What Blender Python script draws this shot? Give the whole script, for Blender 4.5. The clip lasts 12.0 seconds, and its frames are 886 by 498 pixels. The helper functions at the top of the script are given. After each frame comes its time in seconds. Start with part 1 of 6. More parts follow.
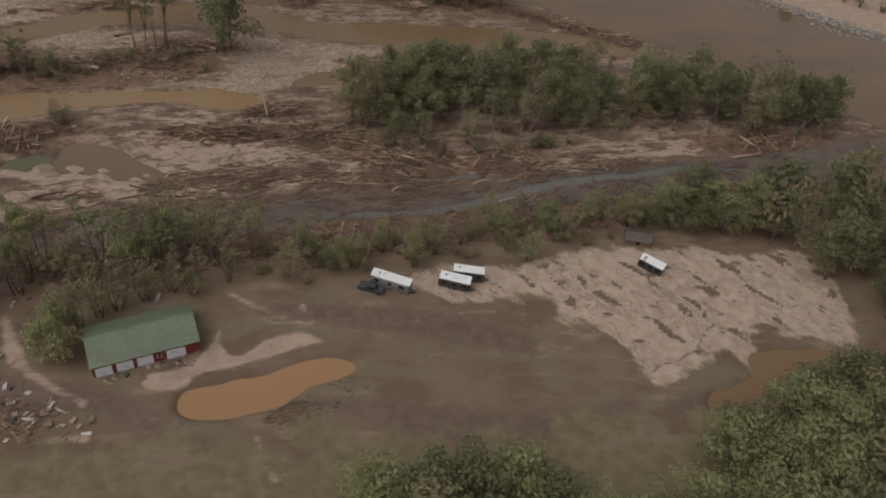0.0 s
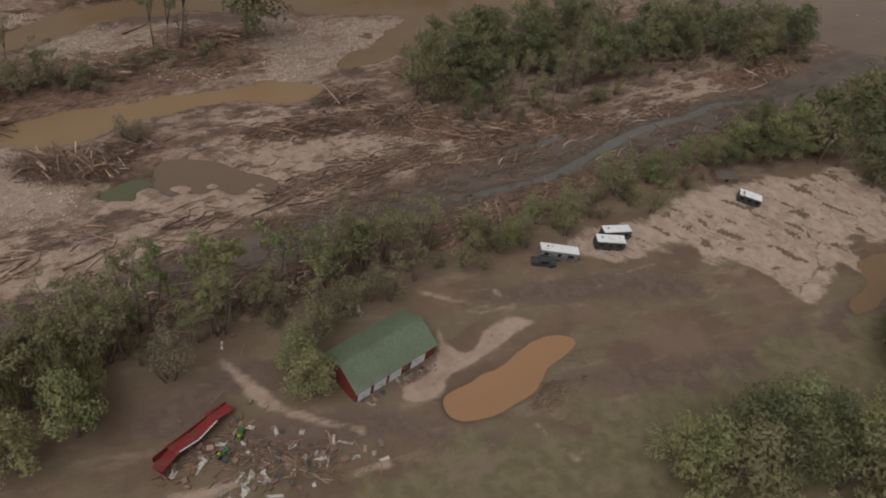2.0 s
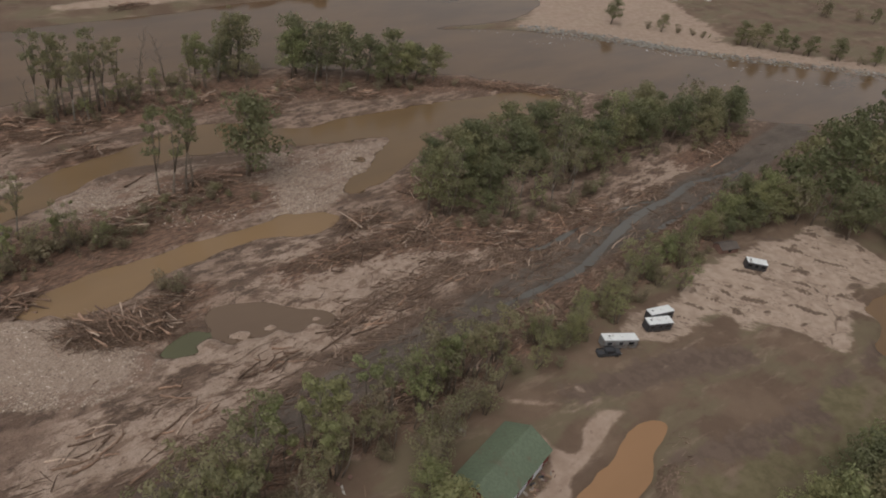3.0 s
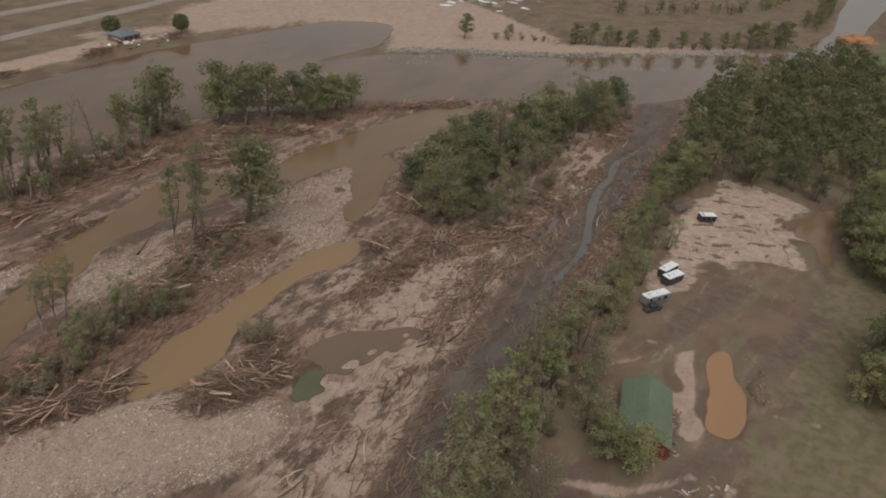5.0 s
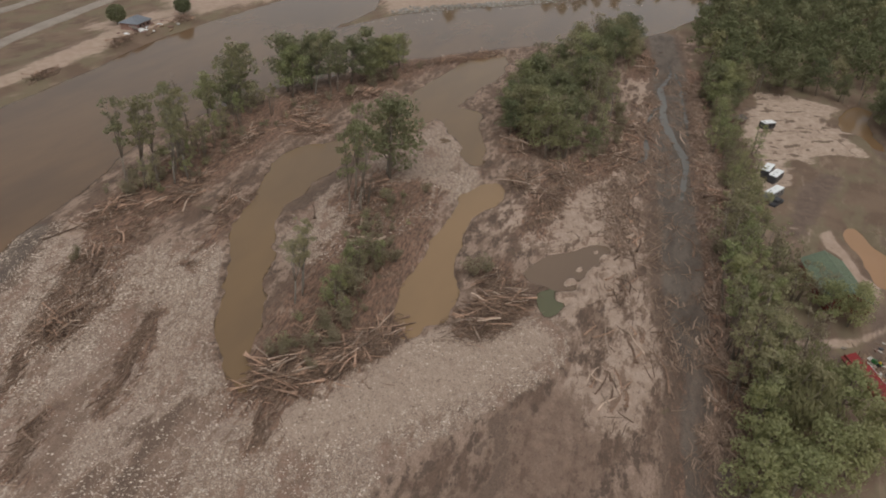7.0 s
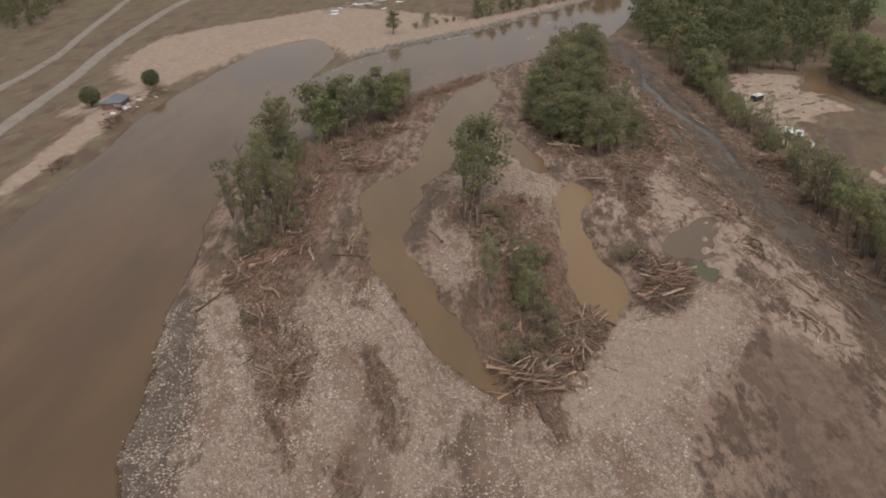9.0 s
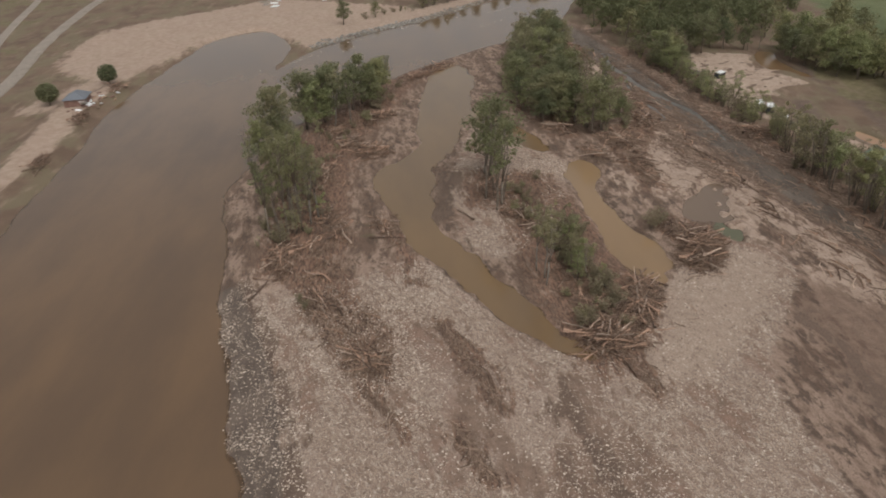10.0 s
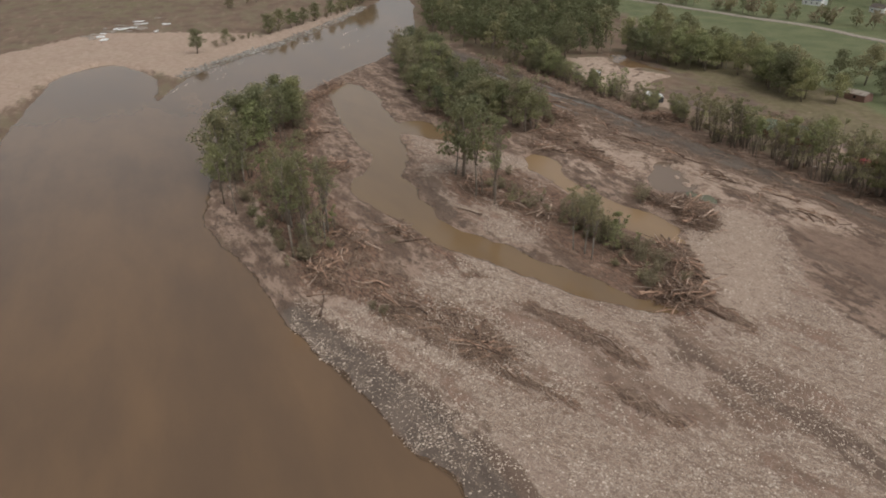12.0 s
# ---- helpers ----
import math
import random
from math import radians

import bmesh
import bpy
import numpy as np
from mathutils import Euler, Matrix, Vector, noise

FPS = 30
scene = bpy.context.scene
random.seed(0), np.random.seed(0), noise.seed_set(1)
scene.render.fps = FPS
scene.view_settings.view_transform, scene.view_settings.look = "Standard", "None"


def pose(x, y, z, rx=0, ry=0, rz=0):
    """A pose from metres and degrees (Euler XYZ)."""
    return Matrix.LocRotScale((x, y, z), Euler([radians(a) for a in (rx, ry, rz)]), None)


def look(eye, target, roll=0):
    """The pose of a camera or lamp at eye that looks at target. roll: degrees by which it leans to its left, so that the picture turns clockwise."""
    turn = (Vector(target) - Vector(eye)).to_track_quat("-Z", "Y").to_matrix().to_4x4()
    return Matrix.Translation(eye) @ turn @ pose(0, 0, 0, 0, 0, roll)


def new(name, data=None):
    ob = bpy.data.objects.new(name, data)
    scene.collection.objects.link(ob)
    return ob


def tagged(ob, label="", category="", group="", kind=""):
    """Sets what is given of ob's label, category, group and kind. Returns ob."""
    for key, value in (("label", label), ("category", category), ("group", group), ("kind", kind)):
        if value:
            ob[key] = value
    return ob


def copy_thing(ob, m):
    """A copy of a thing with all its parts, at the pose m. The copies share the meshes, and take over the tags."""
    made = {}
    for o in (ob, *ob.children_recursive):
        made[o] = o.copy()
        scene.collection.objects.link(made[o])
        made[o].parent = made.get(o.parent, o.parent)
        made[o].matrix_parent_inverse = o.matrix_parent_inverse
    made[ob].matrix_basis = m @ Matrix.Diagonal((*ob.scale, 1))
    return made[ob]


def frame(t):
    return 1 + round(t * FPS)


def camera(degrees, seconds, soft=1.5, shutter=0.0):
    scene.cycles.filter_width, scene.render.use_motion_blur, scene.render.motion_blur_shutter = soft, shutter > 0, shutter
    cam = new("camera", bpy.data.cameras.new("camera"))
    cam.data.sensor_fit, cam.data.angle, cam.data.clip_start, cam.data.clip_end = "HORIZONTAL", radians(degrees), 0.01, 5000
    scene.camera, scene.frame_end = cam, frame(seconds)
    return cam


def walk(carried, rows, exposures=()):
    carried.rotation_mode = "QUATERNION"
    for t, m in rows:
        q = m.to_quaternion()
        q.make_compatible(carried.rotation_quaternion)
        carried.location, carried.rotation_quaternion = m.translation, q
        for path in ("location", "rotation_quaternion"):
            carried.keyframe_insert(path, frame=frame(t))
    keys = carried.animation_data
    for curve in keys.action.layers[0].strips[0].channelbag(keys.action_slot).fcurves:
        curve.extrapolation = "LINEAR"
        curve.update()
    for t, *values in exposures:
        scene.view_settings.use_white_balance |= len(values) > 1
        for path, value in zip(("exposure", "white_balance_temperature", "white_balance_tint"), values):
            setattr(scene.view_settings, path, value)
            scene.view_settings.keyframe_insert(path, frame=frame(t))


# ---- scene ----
cam = camera(61.0, 12.0, soft=1.9)
PATH = [
    (0, (1.387, 3.426, 106.959), (1.463, 4.943, 105.657), 8.6),
    (0.5, (-16.101, 4.08, 106.809), (-15.903, 5.58, 105.502), 9.8),
    (1, (-33.278, 5.489, 106.2), (-32.972, 6.958, 104.879), 10.0),
    (1.5, (-51.124, 8.286, 105.379), (-50.686, 9.708, 104.043), 11.0),
    (2, (-69.323, 12.386, 104.402), (-68.769, 13.758, 103.057), 12.1),
    (2.5, (-86.799, 18.357, 103.74), (-86.137, 19.779, 102.499), 10.1),
    (3, (-102.794, 23.607, 102.352), (-101.948, 25.052, 101.258), 8.9),
    (3.2, (-109.183, 26.282, 101.491), (-108.281, 27.701, 100.409), 8.0),
    (4.8, (-153.679, 44.996, 98.098), (-152.427, 46.215, 97.125), 6.3),
    (5, (-159.434, 48.207, 97.302), (-158.12, 49.363, 96.333), 7.0),
    (5.5, (-174.025, 58.013, 95.823), (-172.648, 59.105, 94.867), 5.3),
    (6, (-188.076, 67.518, 94.291), (-186.669, 68.553, 93.316), 3.9),
    (6.5, (-201.391, 78.243, 93.022), (-199.97, 79.233, 92.021), 3.2),
    (7, (-214.469, 90.205, 90.773), (-213.008, 91.117, 89.756), 3.4),
    (7.2, (-219.389, 95.049, 90.531), (-217.911, 95.941, 89.523), 3.1),
    (8.8, (-249.222, 137.673, 87.143), (-247.564, 138.307, 86.222), -1.9),
    (9, (-252.067, 143.115, 86.657), (-250.408, 143.754, 85.741), -2.5),
    (9.5, (-259.269, 157.823, 85.793), (-257.585, 158.34, 84.847), -2.0),
    (10, (-265.421, 173.084, 85.047), (-263.699, 173.483, 84.113), -2.0),
    (10.5, (-270.259, 188.454, 83.884), (-268.514, 188.761, 82.956), -2.4),
    (11, (-273.725, 203.501, 83.128), (-271.966, 203.663, 82.19), -1.3),
    (11.5, (-275.314, 218.995, 82.162), (-273.54, 218.985, 81.238), -0.5),
    (12, (-275.666, 233.794, 81.027), (-273.878, 233.614, 80.149), -1.3),
]
walk(cam, [(t, look(eye, target, roll)) for t, eye, target, roll in PATH],
     [(0.0, -0.45, 6450, 10.5), (2.0, -0.44, 6450, 10.5), (3.2, -0.38, 6420, 10), (5.0, -0.25, 6400, 9), (6.5, -0.17, 6400, 9), (9.0, -0.10, 6400, 9), (12.0, -0.03, 6400, 9)])

# ---- light: overcast noon, thin high cloud ----
world = bpy.data.worlds.new("sky")
scene.world = world
world.use_nodes = True
wn = world.node_tree.nodes
sky = wn.new("ShaderNodeTexSky")
sky.sky_type = "NISHITA"
sky.sun_disc = False
sky.sun_elevation, sky.sun_rotation = radians(58), radians(232)
sky.air_density, sky.dust_density, sky.ozone_density = 1.2, 4.0, 1.0
soften = wn.new("ShaderNodeHueSaturation")
soften.inputs["Saturation"].default_value = 0.05
world.node_tree.links.new(sky.outputs["Color"], soften.inputs["Color"])
world.node_tree.links.new(soften.outputs["Color"], wn["Background"].inputs["Color"])
wn["Background"].inputs["Strength"].default_value = 0.125

sun = new("sun", bpy.data.lights.new("sun", "SUN"))
sun.data.energy, sun.data.angle, sun.data.color = 0.8, radians(50), (1.0, 0.95, 0.88)
sun.matrix_world = look((0, 0, 200), (98, 76, 0))

# ---- land plan: metres, x along the valley, y across it ----
RIVER_SOUTH = [(-700, 0), (-420, 120), (-300, 179), (-230, 207), (-191, 226), (-180, 231.5), (-166, 240), (-152, 248), (-138, 254.5), (-118, 261.5),
               (-98, 272), (-77, 280.5), (-40, 284), (10, 276), (40, 266), (73, 250), (125, 222), (150, 205),
               (200, 200), (295, 196), (389, 196), (470, 214), (600, 240), (1100, 330)]
RIVER_NORTH = [(1100, 400), (600, 275), (464, 235), (406, 222), (340, 216), (301, 227), (254, 241), (174, 274),
               (138, 295), (95, 316), (45, 319), (60, 326), (92, 331), (121, 350), (131, 367), (105, 381),
               (75, 378), (40, 373), (5, 367), (-30, 358), (-58, 346), (-90, 336), (-160, 312), (-300, 262), (-700, 110)]
SIDE_CHANNEL = [(-147, 171), (-146, 177), (-142, 184), (-138, 190), (-129, 197), (-119.5, 206), (-109, 216), (-95, 225), (-84, 232), (-68, 239),
                (-58, 239), (-48, 234), (-35, 232), (-15, 238), (20, 245), (55, 249), (68, 242), (48, 231), (20, 226), (-3, 224), (-26, 223), (-43, 221.5),
                (-56, 224), (-72, 220.5), (-86, 217.5), (-98, 212), (-111, 201), (-120, 194.5), (-124, 189), (-131, 184), (-137, 180), (-142, 175)]
BACKWATER = [(-115.5, 162), (-108, 167), (-102, 170), (-94, 172), (-85, 174.5), (-75, 178), (-65, 181), (-55, 183.5), (-47, 182), (-44, 179), (-53, 174.5),
             (-61, 174), (-69, 174), (-77.5, 171), (-87, 166.5), (-97, 159.5), (-103, 157), (-107, 156), (-111.5, 158), (-116, 158.5)]
UPPER_BACKWATER = [(-9, 223), (0, 219), (-1, 212), (-10, 207), (-22, 198), (-36.5, 191), (-34, 198), (-25, 204)]
SANDBARS = [(-84, 140.2, 3.0, 1.7), (-77.6, 141.6, 2.8, 1.2), (-71.3, 142, 1.8, 1.0), (-70.5, 139.2, 1.8, .8), (-63, 139.6, 2.0, 1.0), (-61.5, 142.2, 1.4, .8)]
GREEN_POOL = [(-87, 145), (-83.5, 142.5), (-89, 138), (-93.5, 140)]
BROWN_POOL = [(-80.5, 151.3), (-72.4, 151.1), (-64.5, 147.5), (-58, 143.2), (-58.4, 139.8), (-66.6, 138.2), (-74.5, 139.6), (-81.7, 138.2), (-87.2, 138.4), (-87, 141.4), (-82.6, 143.8), (-83, 147.5)]
CREEK = [(-22, 134, .2), (-6, 138.5, .5), (8, 142.5, .8), (21, 150.5, 1.1), (38, 160, 1.3), (57, 167, 1.2), (73, 173.5, .8), (94, 177, .5), (116, 187, .3)]
CREEK_ARM = [(-5, 154.5, .3), (4, 154, .7), (28, 163, .3), (50, 167, .3)]
CREEK_BRAID = [(24, 147, .2), (44, 154, .5), (66, 163, .5), (82, 169, .4), (96, 176, .2)]
POND = [(-35.2, 79.8), (-34.6, 82.9), (-28.7, 86.4), (-23.1, 88.4), (-18.4, 91.4), (-14.4, 93.4), (-9.3, 94.2), (-6.8, 92.2), (-9.8, 89.8), (-13.8, 87.4), (-16.6, 84.4),
        (-18.8, 82), (-23.5, 79.4), (-28.4, 77.9), (-33, 78)]
EAST_POND = [(58.9, 92.7), (60.1, 96.2), (65, 98.2), (69.5, 102), (70.5, 105.5), (73.5, 108), (78.6, 110), (86.4, 110.4), (95, 110), (104, 107), (101, 101), (91.7, 101.5),
             (82, 99.8), (72.5, 97.4), (66, 94), (62, 92.6)]

GRAVEL_BAR = [(-148, 170), (-128, 160), (-110, 155), (-100, 147), (-93, 137), (-105, 129), (-125, 134), (-150, 140), (-190, 128),
              (-240, 108), (-320, 90), (-320, 160), (-230, 207), (-192, 226), (-158, 245), (-140, 252), (-127, 228), (-115, 214),
              (-126, 202), (-140, 188), (-146, 178)]
INNER_BAR = [(-112, 196), (-98, 208), (-70, 216), (-35, 218), (-12, 216), (-33, 197), (-46, 184), (-75, 183), (-96, 186)]
SAND_FLAT = [(-95, 137), (-62, 127), (-42, 138), (-22, 152), (-2, 162), (-28, 172), (-52, 169), (-70, 162), (-66, 150), (-80, 140)]
EAST_SAND = [(12, 156), (40, 170), (72, 188), (92, 184), (66, 171), (40, 162)]
SAND_FAN = [(-3, 115), (6, 113), (13.4, 112.6), (22, 115.5), (30, 116.6), (32.5, 111), (36.8, 110.8), (41, 106.4), (47, 103), (49, 97.4), (52.9, 97), (58, 102), (63.2, 105), (66.3, 107),
            (69.3, 103.5), (71.5, 105.6), (71.7, 110.5), (77, 114), (83.5, 113.4), (92.8, 112.9), (96.5, 118), (96.8, 128), (96.5, 137), (92, 142.5), (77.6, 139), (62, 137.2), (46, 135),
            (35, 131.5), (26, 126), (14, 123), (2, 119)]
BANK_SAND = [(-75, 128, 3), (-90, 120, 4.5), (-101, 119, 6), (-116, 118, 5)]
LOWER_SAND = [(-92, 107, 1.5), (-106, 103.5, 3), (-122, 99, 3.5)]
FINE_BAR = [(-146, 163), (-133, 158), (-113, 157), (-110, 148), (-99, 140), (-101, 134), (-112, 135), (-126, 140), (-140, 147), (-152, 156)]
SILT_FLATS = [[(-116, 131), (-124, 135), (-127, 130), (-136.5, 127.5), (-144, 130), (-158, 116), (-150, 108), (-136, 112), (-124, 112), (-113, 121)],
              [(-150, 176), (-158, 178), (-173, 176.5), (-186, 175), (-186, 160), (-174, 161.5), (-166, 166), (-157, 170), (-149, 172)],
              [(-152, 196), (-160, 193), (-172, 183), (-182, 178), (-180, 184), (-166, 195), (-156, 199)]]
FAN_RILLS = [[(68, 134, .1), (67.5, 129.6, .2), (66.4, 122, .2), (62, 113, .35), (59.3, 106.5, .4), (54.4, 102.2, .6), (50, 99, .4)],
             [(72, 118, .1), (72, 112.4, .4), (70.8, 106, .5)], [(36.3, 113.6, .2), (39.3, 110.7, .3), (45.6, 106.6, .3)], [(69, 112, .3), (74, 111, .5), (82, 114.6, .4)]]
FAN_CLUMPS = [(42.4, 113.4, 1.3, .7), (41, 124.5, 1.0, .5), (63.8, 124.5, 1.6, .8), (48, 106.8, 1.5, .6), (52.6, 117, 1.6, .6), (48.9, 136, 2.5, .8), (74.6, 134.4, 1.6, .9), (85.8, 137.8, 2.0, 1.0),
              (94, 135, 2.0, 1.4), (95, 128, 1.0, 1.8), (44, 117.6, 1.8, .4), (50.5, 113.5, 1.2, .5), (76, 114.6, 4.0, 1.5), (57, 130, 2.2, .7), (34, 122, 1.6, .4), (67, 117, 1.0, .5), (61, 95.5, 1.6, .7)]
BARN_SAND = [(-32.6, 98), (-30.8, 93.4), (-27.4, 92.2), (-24, 96.6), (-18, 99.3), (-13.2, 97.4), (-17.6, 95.2), (-20.5, 93), (-25.2, 90), (-32.6, 87), (-35.8, 82.4), (-41.5, 82.6),
             (-42, 86.2), (-36.7, 88.4), (-33.8, 92.5)]
ISLAND_SAND = [(-134, 244, 3), (-112, 250, 2.5), (-95, 258, 3), (-70, 266, 2), (-30, 266, 1), (20, 258, 3), (48, 250, 4)]
BEACH = [(-20, 392, 8), (40, 387, 10), (100, 394, 15), (142, 374, 15), (134, 345, 15), (112, 326, 9), (150, 306, 13), (200, 279, 11), (250, 255, 9), (300, 236, 6)]
BEACH_FLAT = [(15, 384), (45, 383), (90, 382), (111, 373), (116, 350), (104, 336), (90, 320), (112, 311), (142, 303), (175, 290), (205, 300), (213, 340),
              (220, 390), (190, 417), (140, 447), (93, 451), (36, 424)]
TONGUE = [(-100, 346, 2), (-78, 353, 5), (-50, 362, 6), (-22, 374, 5), (8, 376, 3)]
CREEK_MUD = [(-150, 85, 6), (-110, 101, 5), (-94, 107, 4), (-80, 113, 5), (-63, 120, 6), (-37, 130, 6), (3, 145, 6), (57, 164, 7),
             (85, 174, 8), (118, 188, 7), (150, 201, 7)]
BAR_MUD = [(-118, 134, 3), (-135, 127, 6), (-158, 121, 8), (-190, 104, 12)]
BAR_CHUTE = [(-150, 175, 2.5), (-163, 176, 4.5), (-178, 168, 5), (-192, 160, 6), (-230, 135, 8)]
RIVER_MUD = [(-205, 216, 6), (-190, 221.5, 6), (-177, 227, 6), (-162, 236, 6), (-148, 245, 5.5), (-136, 252, 4)]
CHANNEL_MUD = [(-57, 222), (-75, 219), (-93, 216), (-92, 209), (-74, 212), (-60, 214)]
LITTER = [
    [(-150, 88, 3), (-105, 101, 5), (-60, 113, 5), (0, 132, 5), (60, 154, 6), (100, 172, 5)],
    [(-64, 158, 3), (-45, 164, 5), (-20, 165, 7), (5, 160, 6), (25, 166, 5)],
    [(-146, 170, 6), (-130, 171, 11), (-110, 178, 12), (-90, 185, 11), (-64, 195, 8)],
    [(-93, 150, 5), (-84, 156, 4)],
    [(-122, 245, 6), (-100, 248, 10), (-70, 257, 11), (-40, 264, 11), (-10, 261, 10), (30, 259, 7), (62, 248, 6)],
    [(80, 186, 5), (115, 197, 6)],
    [(-80, 204, 5), (-60, 208, 4)],
    [(-161, 211, 3), (-148, 218, 6), (-136, 229, 6), (-122, 238, 6), (-108, 236, 4)],
    [(-20, 186, 5), (20, 205, 6)],
    [(-141, 203, 1.5), (-152, 195, 2), (-164, 187.5, 1.5)], [(-171, 194, 1), (-181, 186, 1.5)], [(-125.5, 212, 1.2), (-108, 220, 2), (-91, 227, 1.5)],
    [(-145, 166, 2), (-155, 161, 1.2)], [(-163, 212, 1), (-174, 202, 1.2)], [(-151, 222, 2), (-142, 228, 2), (-134, 233, 2)],
]
DAMP = [[(-12, 84, 1), (8, 82, 3.5), (28, 84, 3.5), (44, 91, 1.5)], [(-66, 77, 4), (-48, 79, 3), (-38, 76, 2), (-27, 72, 2)], [(-22, 104, 2), (5, 105, 4), (25, 103, 3)],
        [(52, 91, 2), (62, 94, 3), (80, 92, 3)], [(-80, 84, 4), (-66, 92, 3)], [(58, 134, 1.5), (70, 136, 4), (74, 132, 2)]]
FIELD_SAND = [[(18, 96.4, .3), (25.4, 98, .8), (31, 102.4, .5)], [(-33.9, 107.6, .8), (-24.6, 102.9, 1.0), (-13.8, 100.8, .5)], [(-21, 110.6, .9), (-18.4, 104.7, .8), (-16, 102, .4)],
              [(-31, 103.4, .7), (-20, 100.4, .6), (-7.4, 102.8, .5)], [(-9.6, 104.1, .3), (1.5, 106.7, .6), (19, 110.6, .3)], [(-2, 103, .2), (6, 106, .5), (16, 107, .2)],
              [(-71, 95, 1.6), (-66, 88, 2.2), (-61, 83, 1.5), (-50, 78.5, 1.2)], [(-21, 76, .6), (-17.5, 69.5, .8), (-14, 66, .4)], [(-78, 70, 2), (-70, 72, 1.5)], [(-52, 71, 1), (-47, 72, 1.5)]]
SCOUR = [(-320, 40), (-150, 88), (-105, 98), (-60, 110), (0, 131), (45, 148), (95, 166), (150, 190), (140, 215), (60, 265), (-30, 285), (-110, 268), (-190, 228), (-320, 170)]
FIELD = [(-130, 40), (-130, 66), (-60, 71), (-32, 75), (-10, 78), (12, 79), (31, 84), (54, 91), (66, 88), (90, 84), (120, 60), (120, -60), (-130, -60)]
PASTURE = [(90, 40), (150, 62), (230, 60), (310, 90), (345, 150), (340, 182), (420, 186), (800, 200), (800, -500), (-300, -500), (-150, 0), (0, 40)]


def shore(points, closed=True, step=4):
    """A smooth line through control points."""
    p = np.array(points, float)
    n = len(p)
    out = []
    for i in range(n if closed else n - 1):
        if closed:
            a, b, c, d = p[i - 1], p[i], p[(i + 1) % n], p[(i + 2) % n]
        else:
            a, b, c, d = p[max(i - 1, 0)], p[i], p[i + 1], p[min(i + 2, n - 1)]
        for k in range(step):
            u = k / step
            out.append(0.5 * (2 * b + (c - a) * u + (2 * a - 5 * b + 4 * c - d) * u * u + (3 * b - a - 3 * c + d) * u ** 3))
    if not closed:
        out.append(p[-1])
    return np.array(out)


def inside_of(points, x, y):
    """Signed distance to a closed outline, negative inside."""
    q = shore(points, True, 3)
    far = np.full(x.shape, 1e9)
    odd = np.zeros(x.shape, bool)
    for (ax, ay), (bx, by) in zip(q, np.roll(q, -1, 0)):
        ex, ey = bx - ax, by - ay
        t = np.clip(((x - ax) * ex + (y - ay) * ey) / (ex * ex + ey * ey + 1e-9), 0, 1)
        far = np.minimum(far, (x - ax - t * ex) ** 2 + (y - ay - t * ey) ** 2)
        if abs(ey) > 1e-9:
            odd ^= ((ay > y) != (by > y)) & (x < ax + (y - ay) * ex / ey)
    return np.where(odd, -1, 1) * np.sqrt(far)


def along(points, x, y):
    """Signed distance to a band of changing width, negative inside."""
    q = shore(points, False, 4)
    far = np.full(x.shape, 1e9)
    for (ax, ay, aw), (bx, by, bw) in zip(q[:-1], q[1:]):
        ex, ey = bx - ax, by - ay
        t = np.clip(((x - ax) * ex + (y - ay) * ey) / (ex * ex + ey * ey + 1e-9), 0, 1)
        far = np.minimum(far, np.hypot(x - ax - t * ex, y - ay - t * ey) - (aw + t * (bw - aw)))
    return far


TABLE = np.random.RandomState(7).rand(256, 256)


def rough(x, y, size, seed=0):
    """Smooth value noise from 0 to 1."""
    u, v = x / size + seed * 17.3, y / size + seed * 5.7
    i, j = np.floor(u).astype(int), np.floor(v).astype(int)
    u, v = u - i, v - j
    u, v = u * u * (3 - 2 * u), v * v * (3 - 2 * v)
    g = lambda a, b: TABLE[a % 256, b % 256]
    return (g(i, j) * (1 - u) + g(i + 1, j) * u) * (1 - v) + (g(i, j + 1) * (1 - u) + g(i + 1, j + 1) * u) * v


def fbm(x, y, size, seed=0, octaves=3):
    out, weight = 0, 0
    for k in range(octaves):
        out, weight = out + rough(x, y, size / 2 ** k, seed + k) / 2 ** k, weight + 1 / 2 ** k
    return out / weight


def ease(a, b, v):
    t = np.clip((v - a) / (b - a), 0, 1)
    return t * t * (3 - 2 * t)


FLOW = radians(16)          # the way the flood ran


def streak(x, y, size, seed):
    """Noise drawn out along the flow."""
    u, v = x * math.cos(FLOW) + y * math.sin(FLOW), -x * math.sin(FLOW) + y * math.cos(FLOW)
    return fbm(u / 5, v, size, seed)


LEVEL = -0.55
BODIES = {
    "river": (lambda x, y: inside_of(RIVER_SOUTH + RIVER_NORTH, x, y), 5.0, 0.9),
    "side_channel": (lambda x, y: inside_of(SIDE_CHANNEL, x, y), 3.2, 1.35),
    "backwater": (lambda x, y: inside_of(BACKWATER, x, y), 2.6, 1.3),
    "upper_backwater": (lambda x, y: inside_of(UPPER_BACKWATER, x, y), 2.6, 1.0),
    "brown_pool": (lambda x, y: inside_of(BROWN_POOL, x, y), 1.8, 0.8),
    "green_pool": (lambda x, y: inside_of(GREEN_POOL, x, y), 1.0, 0.2),
    "creek": (lambda x, y: np.minimum.reduce([along(c, x, y) for c in (CREEK, CREEK_ARM, CREEK_BRAID)]), 1.3, 0.5),
    "pond": (lambda x, y: inside_of(POND, x, y), 0.9, 0.45),
    "east_pond": (lambda x, y: inside_of(EAST_POND, x, y), 1.3, 0.8),
}


def wander(x, y):
    """Bends a straight course."""
    return x + (fbm(x, y, 7, 71) - 0.5) * 6, y + (fbm(x, y, 7, 75) - 0.5) * 5


